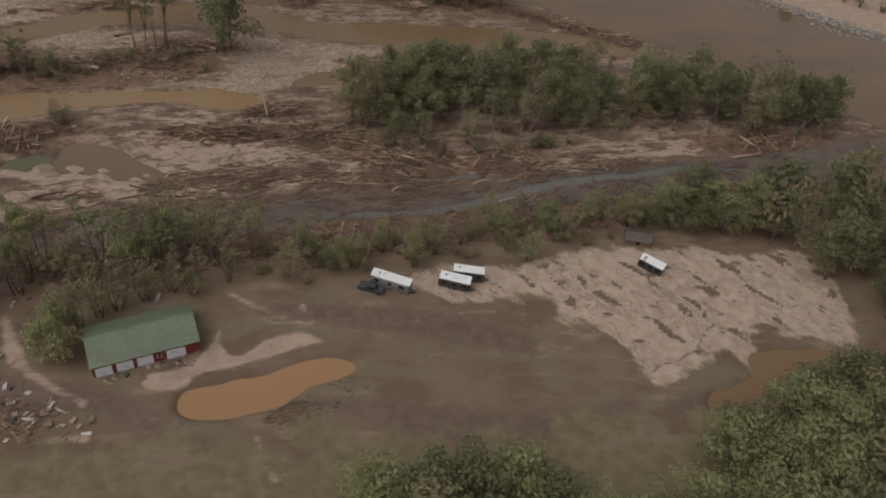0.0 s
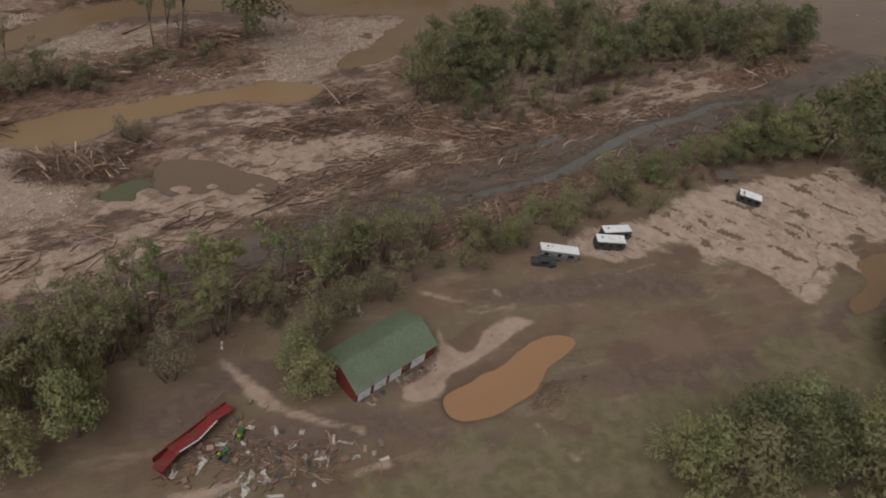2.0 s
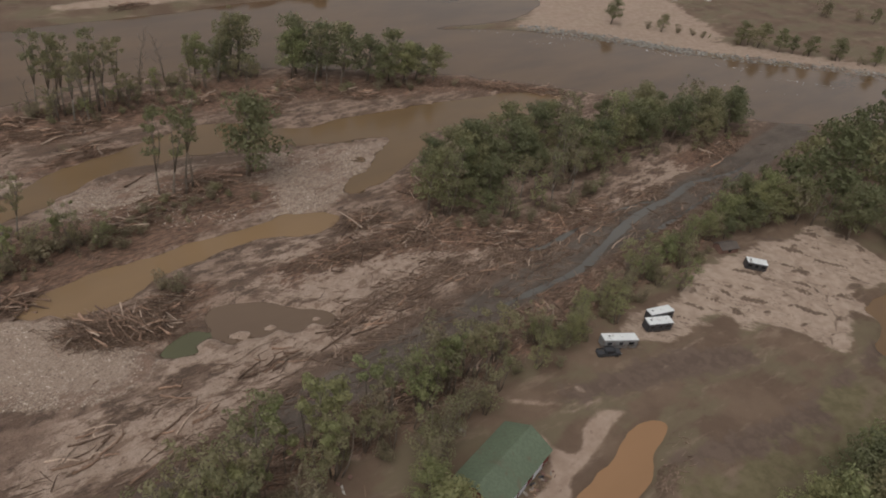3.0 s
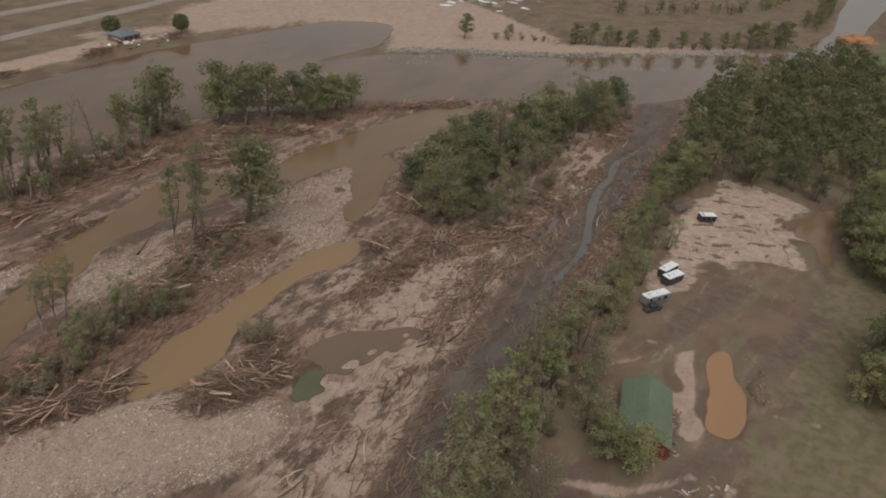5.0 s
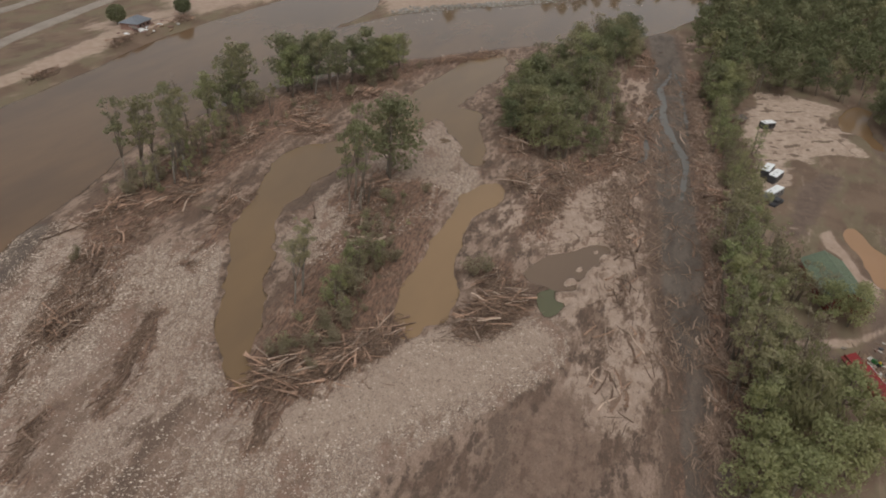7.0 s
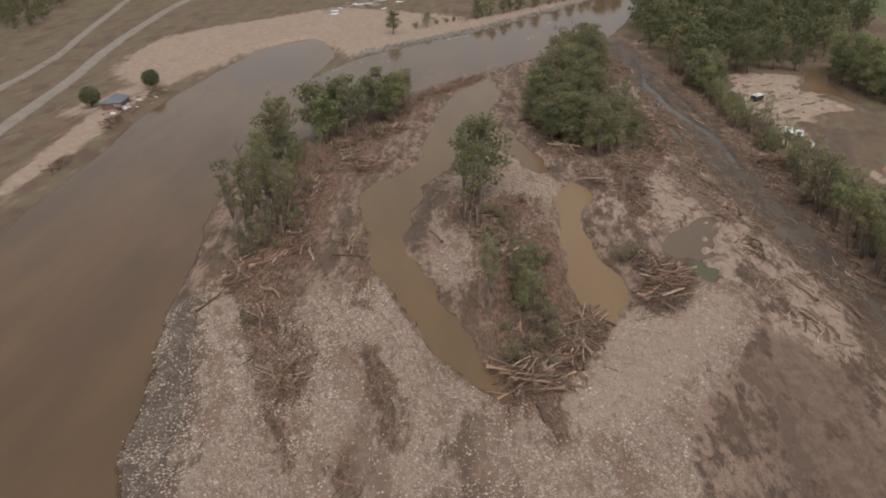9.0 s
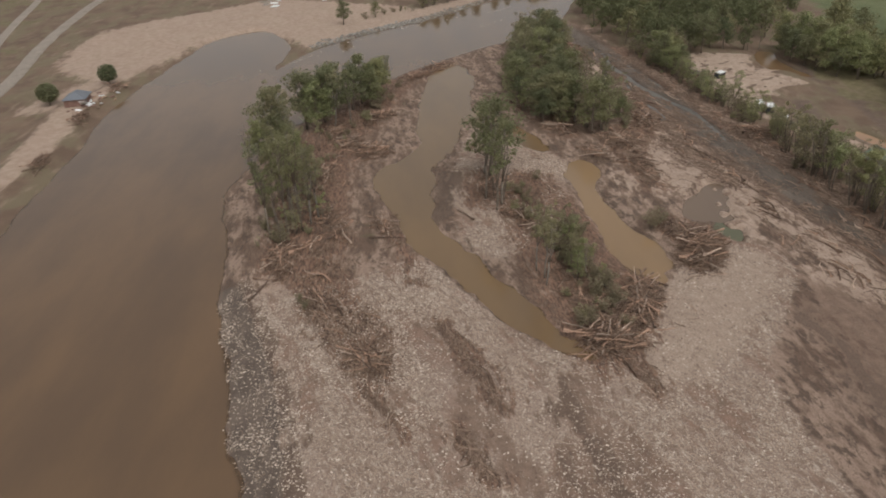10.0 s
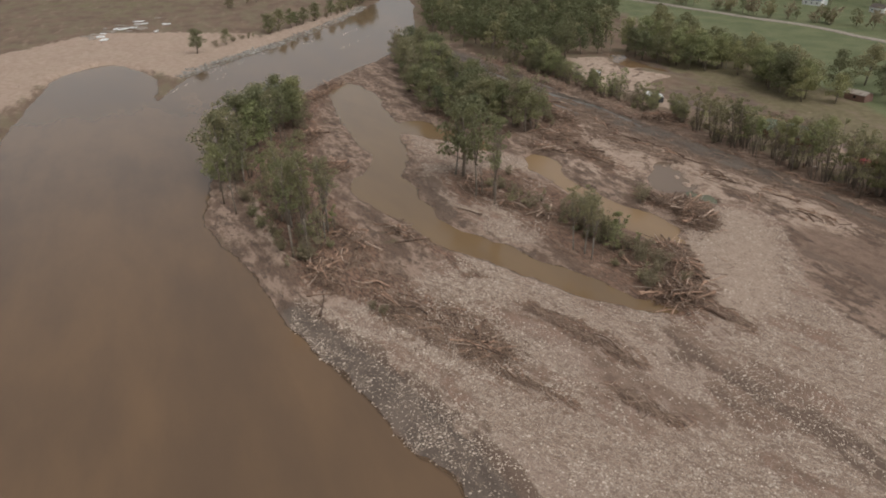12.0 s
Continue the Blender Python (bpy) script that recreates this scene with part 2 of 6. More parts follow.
def ground_at(x, y, everything=False):
    x, y = np.asarray(x, float), np.asarray(y, float)
    near = np.exp(-np.hypot(x + 60, y - 180) / 900)
    z = (fbm(x, y, 45, 1) - 0.5) * 1.2 + (streak(x, y, 5, 4) - 0.5) * 0.7 + (fbm(x, y, 3.5, 9, 2) - 0.5) * 0.35
    wet = {}
    ragged = (fbm(x, y, 8, 21) - 0.5) * 2.6 + (fbm(x, y, 3.0, 23, 2) - 0.5) * 1.3
    north = ease(0, 60, y - (330 - 0.42 * np.maximum(x - 90, 0) + 0.30 * np.minimum(x + 60, 0)))
    z = z + north * 0.9
    away = np.hypot(x - 60, y - 180)
    z = z + ease(700, 2600, away) * 160 * (0.4 + fbm(x, y, 900, 31))
    z = z + 1.6 * np.exp(-np.maximum(along(TONGUE, x, y), 0) ** 2 / 10)
    for name, (reach, bank, frayed) in BODIES.items():
        d = reach(x, y) + ragged * frayed * 0.8
        wet[name] = d
        low = np.minimum(z, 0.5)
        carved = low + (-1.5 - low) * (1 - ease(-bank - 0.6, bank, d)) + (z - low) * ease(0, bank, d)
        z = np.minimum(z, carved)
    # rills cut into the sand fan, clumps of matted brush proud of it
    z = z - 0.35 * np.exp(-np.maximum(np.minimum.reduce([along(r, *wander(x, y)) for r in FAN_RILLS]), 0) ** 2 / 0.5)
    for cx, cy, a, b in SANDBARS:
        z = z + 1.7 * np.exp(-((x - cx) / a) ** 2 - ((y - cy) / b) ** 2)
    for cx, cy, a, b in FAN_CLUMPS:
        z = z + 0.5 * np.exp(-((x - cx) / a) ** 2 - ((y - cy) / b) ** 2)
    return (z, wet) if everything else z

# ---- materials ----
def material(name):
    m = bpy.data.materials.new(name)
    m.use_nodes = True
    nodes, links = m.node_tree.nodes, m.node_tree.links
    return m, nodes, links, nodes["Principled BSDF"]


def blend(nodes, links, factor, a, b, how="MIX"):
    """A colour mix; factor, a and b are sockets or values."""
    n = nodes.new("ShaderNodeMix")
    n.data_type, n.blend_type = "RGBA", how
    for slot, v in ((0, factor), (6, a), (7, b)):
        if hasattr(v, "is_linked"):
            links.new(v, n.inputs[slot])
        else:
            n.inputs[slot].default_value = v if slot == 0 or len(v) == 4 else (*v, 1)
    return n.outputs[2]


def sums(nodes, links, how, a, b=0.0, c=0.0):
    n = nodes.new("ShaderNodeMath")
    n.operation = how
    for slot, v in enumerate((a, b, c)):
        if hasattr(v, "is_linked"):
            links.new(v, n.inputs[slot])
        else:
            n.inputs[slot].default_value = v
    return n.outputs[0]


def grain(nodes, links, size, detail=4.0, stretch=(1, 1, 1), turn=0.0, local=False, rough_=0.6):
    """Noise of a size in metres; stretch: how far it is drawn out along each axis."""
    at = nodes.new("ShaderNodeTexCoord")
    mp = nodes.new("ShaderNodeMapping")
    mp.vector_type = "TEXTURE"
    mp.inputs["Rotation"].default_value = (0, 0, turn)
    mp.inputs["Scale"].default_value = [size * s for s in stretch]
    links.new(at.outputs["Object" if local else "Generated"], mp.inputs[0])
    if not local:
        links.new(nodes.new("ShaderNodeNewGeometry").outputs["Position"], mp.inputs[0])
    n = nodes.new("ShaderNodeTexNoise")
    n.inputs["Scale"].default_value, n.inputs["Detail"].default_value, n.inputs["Roughness"].default_value = 1.0, detail, rough_
    links.new(mp.outputs[0], n.inputs["Vector"])
    return n.outputs["Fac"]


def levels(nodes, links, v, low, high, to_low=0.0, to_high=1.0):
    n = nodes.new("ShaderNodeMapRange")
    n.interpolation_type = "SMOOTHSTEP"
    links.new(v, n.inputs[0])
    for k, w in enumerate((low, high, to_low, to_high)):
        n.inputs[k + 1].default_value = w
    return n.outputs[0]


def relief(nodes, links, shader, height, strength, distance):
    b = nodes.new("ShaderNodeBump")
    b.inputs["Strength"].default_value, b.inputs["Distance"].default_value = strength, distance
    links.new(height, b.inputs["Height"])
    links.new(b.outputs[0], shader.inputs["Normal"])


def plain(name, colour, rough_=0.6, metal=0.0, size=0.5, vary=0.25, bump=0.0, dirt=(0.16, 0.11, 0.075), dirty=0.0, each=0.0):
    """A surface with grain at two scales, and mud on it where dirty is above 0; each: how far single objects differ."""
    m, nodes, links, s = material(name)
    fine, broad = grain(nodes, links, size * 0.25), grain(nodes, links, size * 3, 2)
    c = blend(nodes, links, levels(nodes, links, fine, 0.25, 0.75), [v * (1 - vary) for v in colour], [min(1, v * (1 + vary)) for v in colour])
    c = blend(nodes, links, levels(nodes, links, broad, 0.3, 0.7, 0.0, 0.5), c, [v * (1 - vary * 1.4) for v in colour])
    if dirty:
        c = blend(nodes, links, levels(nodes, links, grain(nodes, links, size * 1.5, 5), 0.62 - 0.3 * dirty, 0.8 - 0.2 * dirty), c, dirt)
    if each:
        r = nodes.new("ShaderNodeObjectInfo").outputs["Random"]
        h = nodes.new("ShaderNodeHueSaturation")
        links.new(c, h.inputs["Color"])
        links.new(levels(nodes, links, r, 0, 1, 1 - each, 1 + each), h.inputs["Value"])
        c = h.outputs[0]
    links.new(c, s.inputs["Base Color"])
    s.inputs["Roughness"].default_value, s.inputs["Metallic"].default_value = rough_, metal
    if bump:
        relief(nodes, links, s, fine, bump, size * 0.1)
    return m


def land_material():
    m, nodes, links, s = material("flood_land")

    def channels(name):
        a, split = nodes.new("ShaderNodeAttribute"), nodes.new("ShaderNodeSeparateColor")
        a.attribute_name = name
        links.new(a.outputs["Color"], split.inputs[0])
        return split.outputs[0:3]

    (sand, gravel, mud), (litter, grass, meadow), (scour, fan, damp), (smooth_bar, silt, rill) = channels("cover"), channels("growth"), channels("force"), channels("bar")
    G = lambda *a, **k: grain(nodes, links, *a, **k)
    V = lambda v, a, b, lo=0.0, hi=1.0: levels(nodes, links, v, a, b, lo, hi)
    mix = lambda f, a, b, how="MIX": blend(nodes, links, f, a, b, how)
    times = lambda a, b: sums(nodes, links, "MULTIPLY", a, b)
    broad, middle, fine, tiny = G(16, 5), G(2.6, 6), G(0.6, 5), G(0.2, 3)
    drawn = G(4.5, 7, stretch=(2.6, 1, 1), turn=FLOW, rough_=0.68)
    torn = G(2.2, 7, stretch=(2.1, 1, 1), turn=FLOW + 0.1, rough_=0.72)
    thin = G(0.5, 5, stretch=(4, 1, 1), turn=FLOW + 0.1)

    def edge(mask, wave, hard=0.12, amount=1.25):
        """A mask with a frayed rim."""
        v = sums(nodes, links, "ADD", mask, times(sums(nodes, links, "SUBTRACT", wave, 0.5), amount * 2))
        return V(v, 0.5 - hard, 0.5 + hard)

    # quiet silt of the drowned field
    calm = mix(V(broad, 0.38, 0.62), (0.116, 0.072, 0.047), (0.166, 0.109, 0.072))
    calm = mix(V(G(11, 6, stretch=(2, 1, 1), turn=0.2, rough_=0.6), 0.46, 0.58, 0, 0.9), calm, (0.152, 0.118, 0.070))
    calm = mix(V(G(5, 7, stretch=(3.5, 1, 1), turn=0.12, rough_=0.7), 0.54, 0.66, 0, 0.55), calm, (0.270, 0.190, 0.138))
    calm = mix(V(G(9, 6, stretch=(2, 1, 1), turn=-0.2, rough_=0.6), 0.55, 0.70, 0, 0.4), calm, (0.118, 0.078, 0.054))
    calm = mix(times(V(torn, 0.57, 0.68, 0, 0.5), V(broad, 0.45, 0.6)), calm, (0.227, 0.163, 0.118))
    soaked = edge(damp, middle, 0.2, 0.7)
    calm = mix(soaked, calm, mix(V(middle, 0.4, 0.6), (0.100, 0.065, 0.048), (0.135, 0.090, 0.066)))
    # ripped-up ground of the flood channel
    wild = mix(V(drawn, 0.42, 0.58), (0.142, 0.087, 0.060), (0.352, 0.244, 0.184))
    wild = mix(V(torn, 0.50, 0.58, 0, 0.9), wild, (0.091, 0.058, 0.041))
    wild = mix(times(V(thin, 0.5, 0.66, 0, 0.6), V(middle, 0.4, 0.6)), wild, (0.247, 0.163, 0.113))
    base = mix(edge(scour, broad), calm, wild)
    green = mix(V(middle, 0.35, 0.65), (0.112, 0.093, 0.043), (0.165, 0.134, 0.070))
    green = mix(V(G(6, 6, stretch=(3, 1, 1), turn=0.15), 0.50, 0.68, 0, 0.8), green, (0.196, 0.139, 0.097))
    base = mix(edge(grass, broad), base, green)
    lawn = mix(V(broad, 0.35, 0.65), (0.075, 0.098, 0.035), (0.122, 0.137, 0.058))
    base = mix(edge(meadow, broad, amount=0.5), base, lawn)
    pale = mix(V(middle, 0.35, 0.65), (0.392, 0.280, 0.212), (0.485, 0.360, 0.282))
    pale = mix(times(V(torn, 0.51, 0.60, 0, 0.85), V(scour, 0.2, 0.8, 0.2, 1.0)), pale, (0.212, 0.134, 0.094))
    stir = sums(nodes, links, "ADD", 0.5, times(sums(nodes, links, "SUBTRACT", drawn, 0.5), V(scour, 0.1, 0.9, 0.3, 1.0)))
    base = mix(times(edge(sand, stir, amount=1.5), V(scour, 0.0, 1.0, 0.74, 1.0)), base, pale)
    rills = G(6.5, 8, stretch=(1.7, 1, 1), turn=-0.75, rough_=0.62)
    spill = mix(V(middle, 0.35, 0.65), (0.345, 0.250, 0.190), (0.440, 0.333, 0.258))
    spill = mix(V(rills, 0.58, 0.66, 0, 0.55), spill, (0.211, 0.144, 0.103))
    spill = mix(V(G(2.0, 6, stretch=(2, 1, 1), turn=-0.6), 0.61, 0.69, 0, 0.8), spill, (0.129, 0.084, 0.059))
    vein = G(3.4, 7, stretch=(2.2, 1, 1), turn=-0.75, rough_=0.6)
    vein = V(sums(nodes, links, "ABSOLUTE", sums(nodes, links, "SUBTRACT", vein, 0.5)), 0.0, 0.022, 0.75, 0.0)
    spill = mix(times(vein, V(broad, 0.42, 0.55)), spill, (0.160, 0.105, 0.075))
    base = mix(edge(fan, rills, amount=0.9), base, spill)
    base = mix(edge(rill, middle, 0.2, 0.5), base, mix(V(fine, 0.4, 0.6), (0.105, 0.068, 0.048), (0.165, 0.110, 0.076)))
    # cobbles: cells of two sizes, each stone of its own shade
    place = nodes.new("ShaderNodeNewGeometry").outputs["Position"]

    def cells(scale):
        stones, tone = nodes.new("ShaderNodeTexVoronoi"), nodes.new("ShaderNodeSeparateColor")
        stones.inputs["Scale"].default_value = scale
        links.new(place, stones.inputs["Vector"])
        links.new(stones.outputs["Color"], tone.inputs[0])
        return tone.outputs[0], tone.outputs[1], stones.outputs["Distance"]

    one, two, gap = cells(5.5)
    big, odd, apart = cells(2.1)
    cobble = mix(one, (0.30, 0.206, 0.152), (0.565, 0.42, 0.325))
    cobble = mix(V(two, 0.9, 0.97), cobble, (0.65, 0.555, 0.47))
    cobble = mix(times(V(odd, 0.72, 0.9), V(apart, 0.45, 0.25)), cobble, (0.60, 0.495, 0.41))
    cobble = mix(V(gap, 0.3, 0.7, 0, 0.6), cobble, (0.180, 0.128, 0.094))
    cobble = mix(V(G(1.3, 6, stretch=(1.8, 1, 1), turn=FLOW + 0.5, rough_=0.72), 0.50, 0.58, 0, 0.72), cobble, (0.215, 0.146, 0.112))
    cobble = mix(V(G(0.7, 4, stretch=(2.2, 1, 1), turn=FLOW + 0.4, rough_=0.7), 0.57, 0.63, 0, 0.75), cobble, (0.60, 0.49, 0.395))
    silted = V(G(8, 6, stretch=(3, 1, 1), turn=FLOW + 0.30, rough_=0.66), 0.52, 0.60, 0, 0.7)
    cobble = mix(times(silted, V(smooth_bar, 0.2, 0.8, 1.0, 0.08)), cobble, mix(V(middle, 0.35, 0.65), (0.160, 0.096, 0.066), (0.275, 0.158, 0.112)))
    cobble = mix(V(G(30, 4), 0.5, 0.65, 0, 0.5), cobble, (0.371, 0.272, 0.217))
    pebble = mix(one, (0.36, 0.262, 0.200), (0.505, 0.385, 0.300))
    pebble = mix(V(G(1.8, 6, stretch=(1.6, 1, 1), turn=FLOW + 0.6, rough_=0.7), 0.5, 0.62, 0, 0.5), pebble, (0.290, 0.205, 0.160))
    cobble = mix(times(edge(smooth_bar, middle, 0.25, 0.6), 0.8), cobble, pebble)
    base = mix(edge(gravel, middle, amount=0.5), base, cobble)
    flat = mix(V(middle, 0.35, 0.65), (0.172, 0.108, 0.076), (0.250, 0.164, 0.120))
    flat = mix(V(torn, 0.52, 0.62, 0, 0.6), flat, (0.330, 0.228, 0.172))
    base = mix(times(edge(silt, drawn, 0.15, 1.4), 0.85), base, flat)
    dark = mix(V(drawn, 0.38, 0.62), (0.086, 0.055, 0.039), (0.160, 0.104, 0.074))
    dark = mix(V(torn, 0.55, 0.68, 0, 0.6), dark, (0.216, 0.153, 0.118))
    dark = mix(V(mud, 0.72, 0.92), dark, mix(V(drawn, 0.38, 0.62), (0.096, 0.075, 0.060), (0.160, 0.126, 0.102)))
    mudded = edge(mud, drawn)
    base = mix(mudded, base, dark)
    wood = mix(V(thin, 0.38, 0.62), (0.098, 0.055, 0.037), (0.285, 0.160, 0.106))
    wood = mix(V(fine, 0.55, 0.68, 0, 0.6), wood, (0.058, 0.037, 0.026))
    wood = mix(V(torn, 0.53, 0.63, 0, 0.55), wood, (0.191, 0.127, 0.091))
    base = mix(edge(litter, torn), base, wood)
    core = V(sums(nodes, links, "ADD", mud, times(sums(nodes, links, "SUBTRACT", drawn, 0.5), 0.9)), 0.76, 0.86, 0, 0.85)
    base = mix(core, base, dark)
    # clods and pebbles everywhere
    clods = times(V(tiny, 0.62, 0.36), V(scour, 0.1, 0.9, 0.05, 0.22))
    base = mix(clods, mix(0.04, base, (0.824, 0.673, 0.552)), (0.021, 0.014, 0.010))
    base = mix(times(V(fine, 0.58, 0.68, 0, 0.55), scour), base, (0.103, 0.069, 0.049))
    links.new(base, s.inputs["Base Color"])
    links.new(V(sums(nodes, links, "MAXIMUM", mudded, soaked), 0, 1, 0.92, 0.84), s.inputs["Roughness"])
    s.inputs["Specular IOR Level"].default_value = 0.3
    rise = sums(nodes, links, "ADD", times(torn, 1.6), sums(nodes, links, "ADD", fine, times(drawn, 1.5)))
    relief(nodes, links, s, times(rise, sums(nodes, links, "ADD", times(scour, 0.8), 0.25)), 1.0, 0.35)
    return m


def water_material(name, shallow, deep, gloss=0.09, ripple=0.10, size=2.0, edge=0.25):
    """Silty water: an opaque body under a clear, slightly rippled face."""
    m, nodes, links, s = material(name)
    swirl = grain(nodes, links, 22, 5, stretch=(3, 1, 1), turn=FLOW)
    links.new(blend(nodes, links, levels(nodes, links, swirl, 0.3, 0.7), shallow, deep), s.inputs["Base Color"])
    s.inputs["Roughness"].default_value, s.inputs["IOR"].default_value = gloss, 1.33
    relief(nodes, links, s, grain(nodes, links, size, 3, stretch=(1.6, 1, 1), turn=FLOW), ripple, 0.12)
    # silt hides the bed within about half a metre of depth
    depth = nodes.new("ShaderNodeAttribute")
    depth.attribute_name = "depth"
    clear, both = nodes.new("ShaderNodeBsdfTransparent"), nodes.new("ShaderNodeMixShader")
    clear.inputs["Color"].default_value = (0.90, 0.83, 0.75, 1)
    links.new(levels(nodes, links, depth.outputs["Fac"], 0.0, 0.16, edge, 1.0), both.inputs[0])
    links.new(clear.outputs[0], both.inputs[1])
    links.new(s.outputs[0], both.inputs[2])
    links.new(both.outputs[0], nodes["Material Output"].inputs["Surface"])
    return m


def leaf_material(name, dark, light, warm, dry=0.15):
    m, nodes, links, s = material(name)
    each = nodes.new("ShaderNodeNewGeometry").outputs["Random Per Island"]
    tree = nodes.new("ShaderNodeObjectInfo").outputs["Random"]
    c = blend(nodes, links, each, dark, light)
    c = blend(nodes, links, levels(nodes, links, tree, 0.0, 1.0, 0.0, 0.55), c, warm)
    c = blend(nodes, links, levels(nodes, links, grain(nodes, links, 1.8, 2), 0.5, 0.75, 0, dry * 2), c, warm)
    patch = grain(nodes, links, 13, 2)
    c = blend(nodes, links, levels(nodes, links, patch, 0.45, 0.65, 0, 0.45), c, [(a + b) * 0.5 for a, b in zip(light, warm)])
    links.new(c, s.inputs["Base Color"])
    s.inputs["Roughness"].default_value = 0.65
    s.inputs["Specular IOR Level"].default_value = 0.25
    s.inputs["Transmission Weight"].default_value = 0.0
    glow = nodes.new("ShaderNodeBsdfTranslucent")
    links.new(c, glow.inputs["Color"])
    both = nodes.new("ShaderNodeMixShader")
    both.inputs[0].default_value = 0.5
    links.new(s.outputs[0], both.inputs[1])
    links.new(glow.outputs[0], both.inputs[2])
    links.new(both.outputs[0], nodes["Material Output"].inputs["Surface"])
    return m


def stone_material(name, dark, light, skew=1.0):
    m, nodes, links, s = material(name)
    each = nodes.new("ShaderNodeNewGeometry").outputs["Random Per Island"]
    c = blend(nodes, links, sums(nodes, links, "POWER", each, skew), dark, light)
    c = blend(nodes, links, levels(nodes, links, grain(nodes, links, 0.3), 0.4, 0.7, 0, 0.4), c, dark)
    links.new(c, s.inputs["Base Color"])
    s.inputs["Roughness"].default_value = 0.85
    return m


LAND = land_material()
RIVER_WATER = water_material("silty_river_water", (0.17, 0.105, 0.06), (0.125, 0.08, 0.05), edge=0.5)
CHANNEL_WATER = water_material("still_brown_water", (0.20, 0.128, 0.068), (0.165, 0.108, 0.062), 0.09, 0.03, edge=0.5)
OCHRE_WATER = water_material("ochre_water", (0.268, 0.172, 0.094), (0.238, 0.155, 0.088), 0.10, 0.03, edge=0.5)
POND_WATER = water_material("orange_clay_water", (0.34, 0.195, 0.105), (0.31, 0.178, 0.095), 0.12, 0.02, edge=0.85)
EAST_WATER = water_material("brown_clay_water", (0.225, 0.135, 0.07), (0.195, 0.12, 0.065), 0.08, 0.03, edge=0.7)
CREEK_WATER = water_material("grey_creek_water", (0.15, 0.138, 0.122), (0.12, 0.11, 0.098), 0.34, 0.12, 0.8, edge=0.6)
MUD_WATER = water_material("muddy_shallow_water", (0.185, 0.128, 0.088), (0.160, 0.110, 0.078), 0.14, 0.02, edge=0.5)
POOL_WATER = water_material("green_pool_water", (0.125, 0.12, 0.07), (0.11, 0.105, 0.062), 0.05, 0.02)
BARK = plain("grey_bark", (0.23, 0.185, 0.145), 0.9, size=0.6, vary=0.35, bump=0.6)
PALE_BARK = plain("pale_bark", (0.27, 0.235, 0.195), 0.85, size=0.8, vary=0.35, bump=0.4)
WOOD = plain("stripped_driftwood", (0.300, 0.188, 0.130), 0.9, size=0.8, vary=0.4, bump=0.4, each=0.6)
WOOD_PALE = plain("pale_driftwood", (0.46, 0.34, 0.26), 0.9, size=0.8, vary=0.3, bump=0.4, each=0.35)
STICK = stone_material("bleached_sticks", (0.135, 0.086, 0.060), (0.40, 0.280, 0.205), 1.5)
LEAF_DARK = leaf_material("leaf_dark_green", (0.108, 0.120, 0.068), (0.236, 0.252, 0.138), (0.280, 0.260, 0.146))
LEAF_DEEP = leaf_material("leaf_deep_green", (0.082, 0.100, 0.054), (0.190, 0.215, 0.110), (0.220, 0.212, 0.112))
LEAF_MID = leaf_material("leaf_mid_green", (0.141, 0.150, 0.082), (0.315, 0.326, 0.170), (0.349, 0.305, 0.168))
LEAF_FRESH = leaf_material("leaf_fresh_green", (0.180, 0.196, 0.096), (0.395, 0.415, 0.205), (0.400, 0.360, 0.190))
LEAF_OLIVE = leaf_material("leaf_olive", (0.184, 0.180, 0.100), (0.360, 0.345, 0.200), (0.390, 0.335, 0.200))
LEAF_MUDDY = leaf_material("leaf_mud_coated", (0.190, 0.162, 0.105), (0.335, 0.292, 0.188), (0.360, 0.295, 0.205))

# ---- building blocks ----
def part(name, bm, mat, parent=None, label="", smooth=False):
    """One mesh object from a bmesh, under a thing or a part."""
    me = bpy.data.meshes.new(name)
    bm.to_mesh(me)
    bm.free()
    return piece(name, me, mat, parent, label, smooth)


def piece(name, me, mat, parent=None, label="", smooth=False):
    if mat is not None and not me.materials:
        me.materials.append(mat)
    if smooth:
        me.polygons.foreach_set("use_smooth", [True] * len(me.polygons))
    ob = new(name, me)
    if parent is not None:
        ob.parent = parent
    if label:
        tagged(ob, label)
    return ob


def mesh_from(name, verts, faces):
    me = bpy.data.meshes.new(name)
    me.from_pydata(verts, [], faces)
    me.update()
    return me


def box(bm, size, at=(0, 0, 0), turn=None, bevel=0.0):
    """A box with chamfered edges, added to a bmesh."""
    m = Matrix.Translation(at) @ (turn or Matrix()) @ Matrix.Diagonal((*size, 1))
    made = bmesh.ops.create_cube(bm, size=1, matrix=m)["verts"]
    if bevel:
        edges = list({e for v in made for e in v.link_edges})
        bmesh.ops.bevel(bm, geom=edges, offset=bevel, segments=2, affect="EDGES")
    return made


def tube(verts, faces, line, radii, sides=6):
    """A tapered tube along a line, added to vertex and face lists."""
    start = len(verts)
    line = [Vector(p) for p in line]
    for i, (p, r) in enumerate(zip(line, radii)):
        d = (line[min(i + 1, len(line) - 1)] - line[max(i - 1, 0)]).normalized()
        a = d.orthogonal().normalized()
        b = d.cross(a)
        for k in range(sides):
            w = 2 * math.pi * k / sides
            verts.append(tuple(p + a * (r * math.cos(w)) + b * (r * math.sin(w))))
    for i in range(len(line) - 1):
        for k in range(sides):
            p, q = start + i * sides + k, start + i * sides + (k + 1) % sides
            faces.append((p, q, q + sides, p + sides))
    faces.append(tuple(start + k for k in range(sides))[::-1])
    faces.append(tuple(start + (len(line) - 1) * sides + k for k in range(sides)))


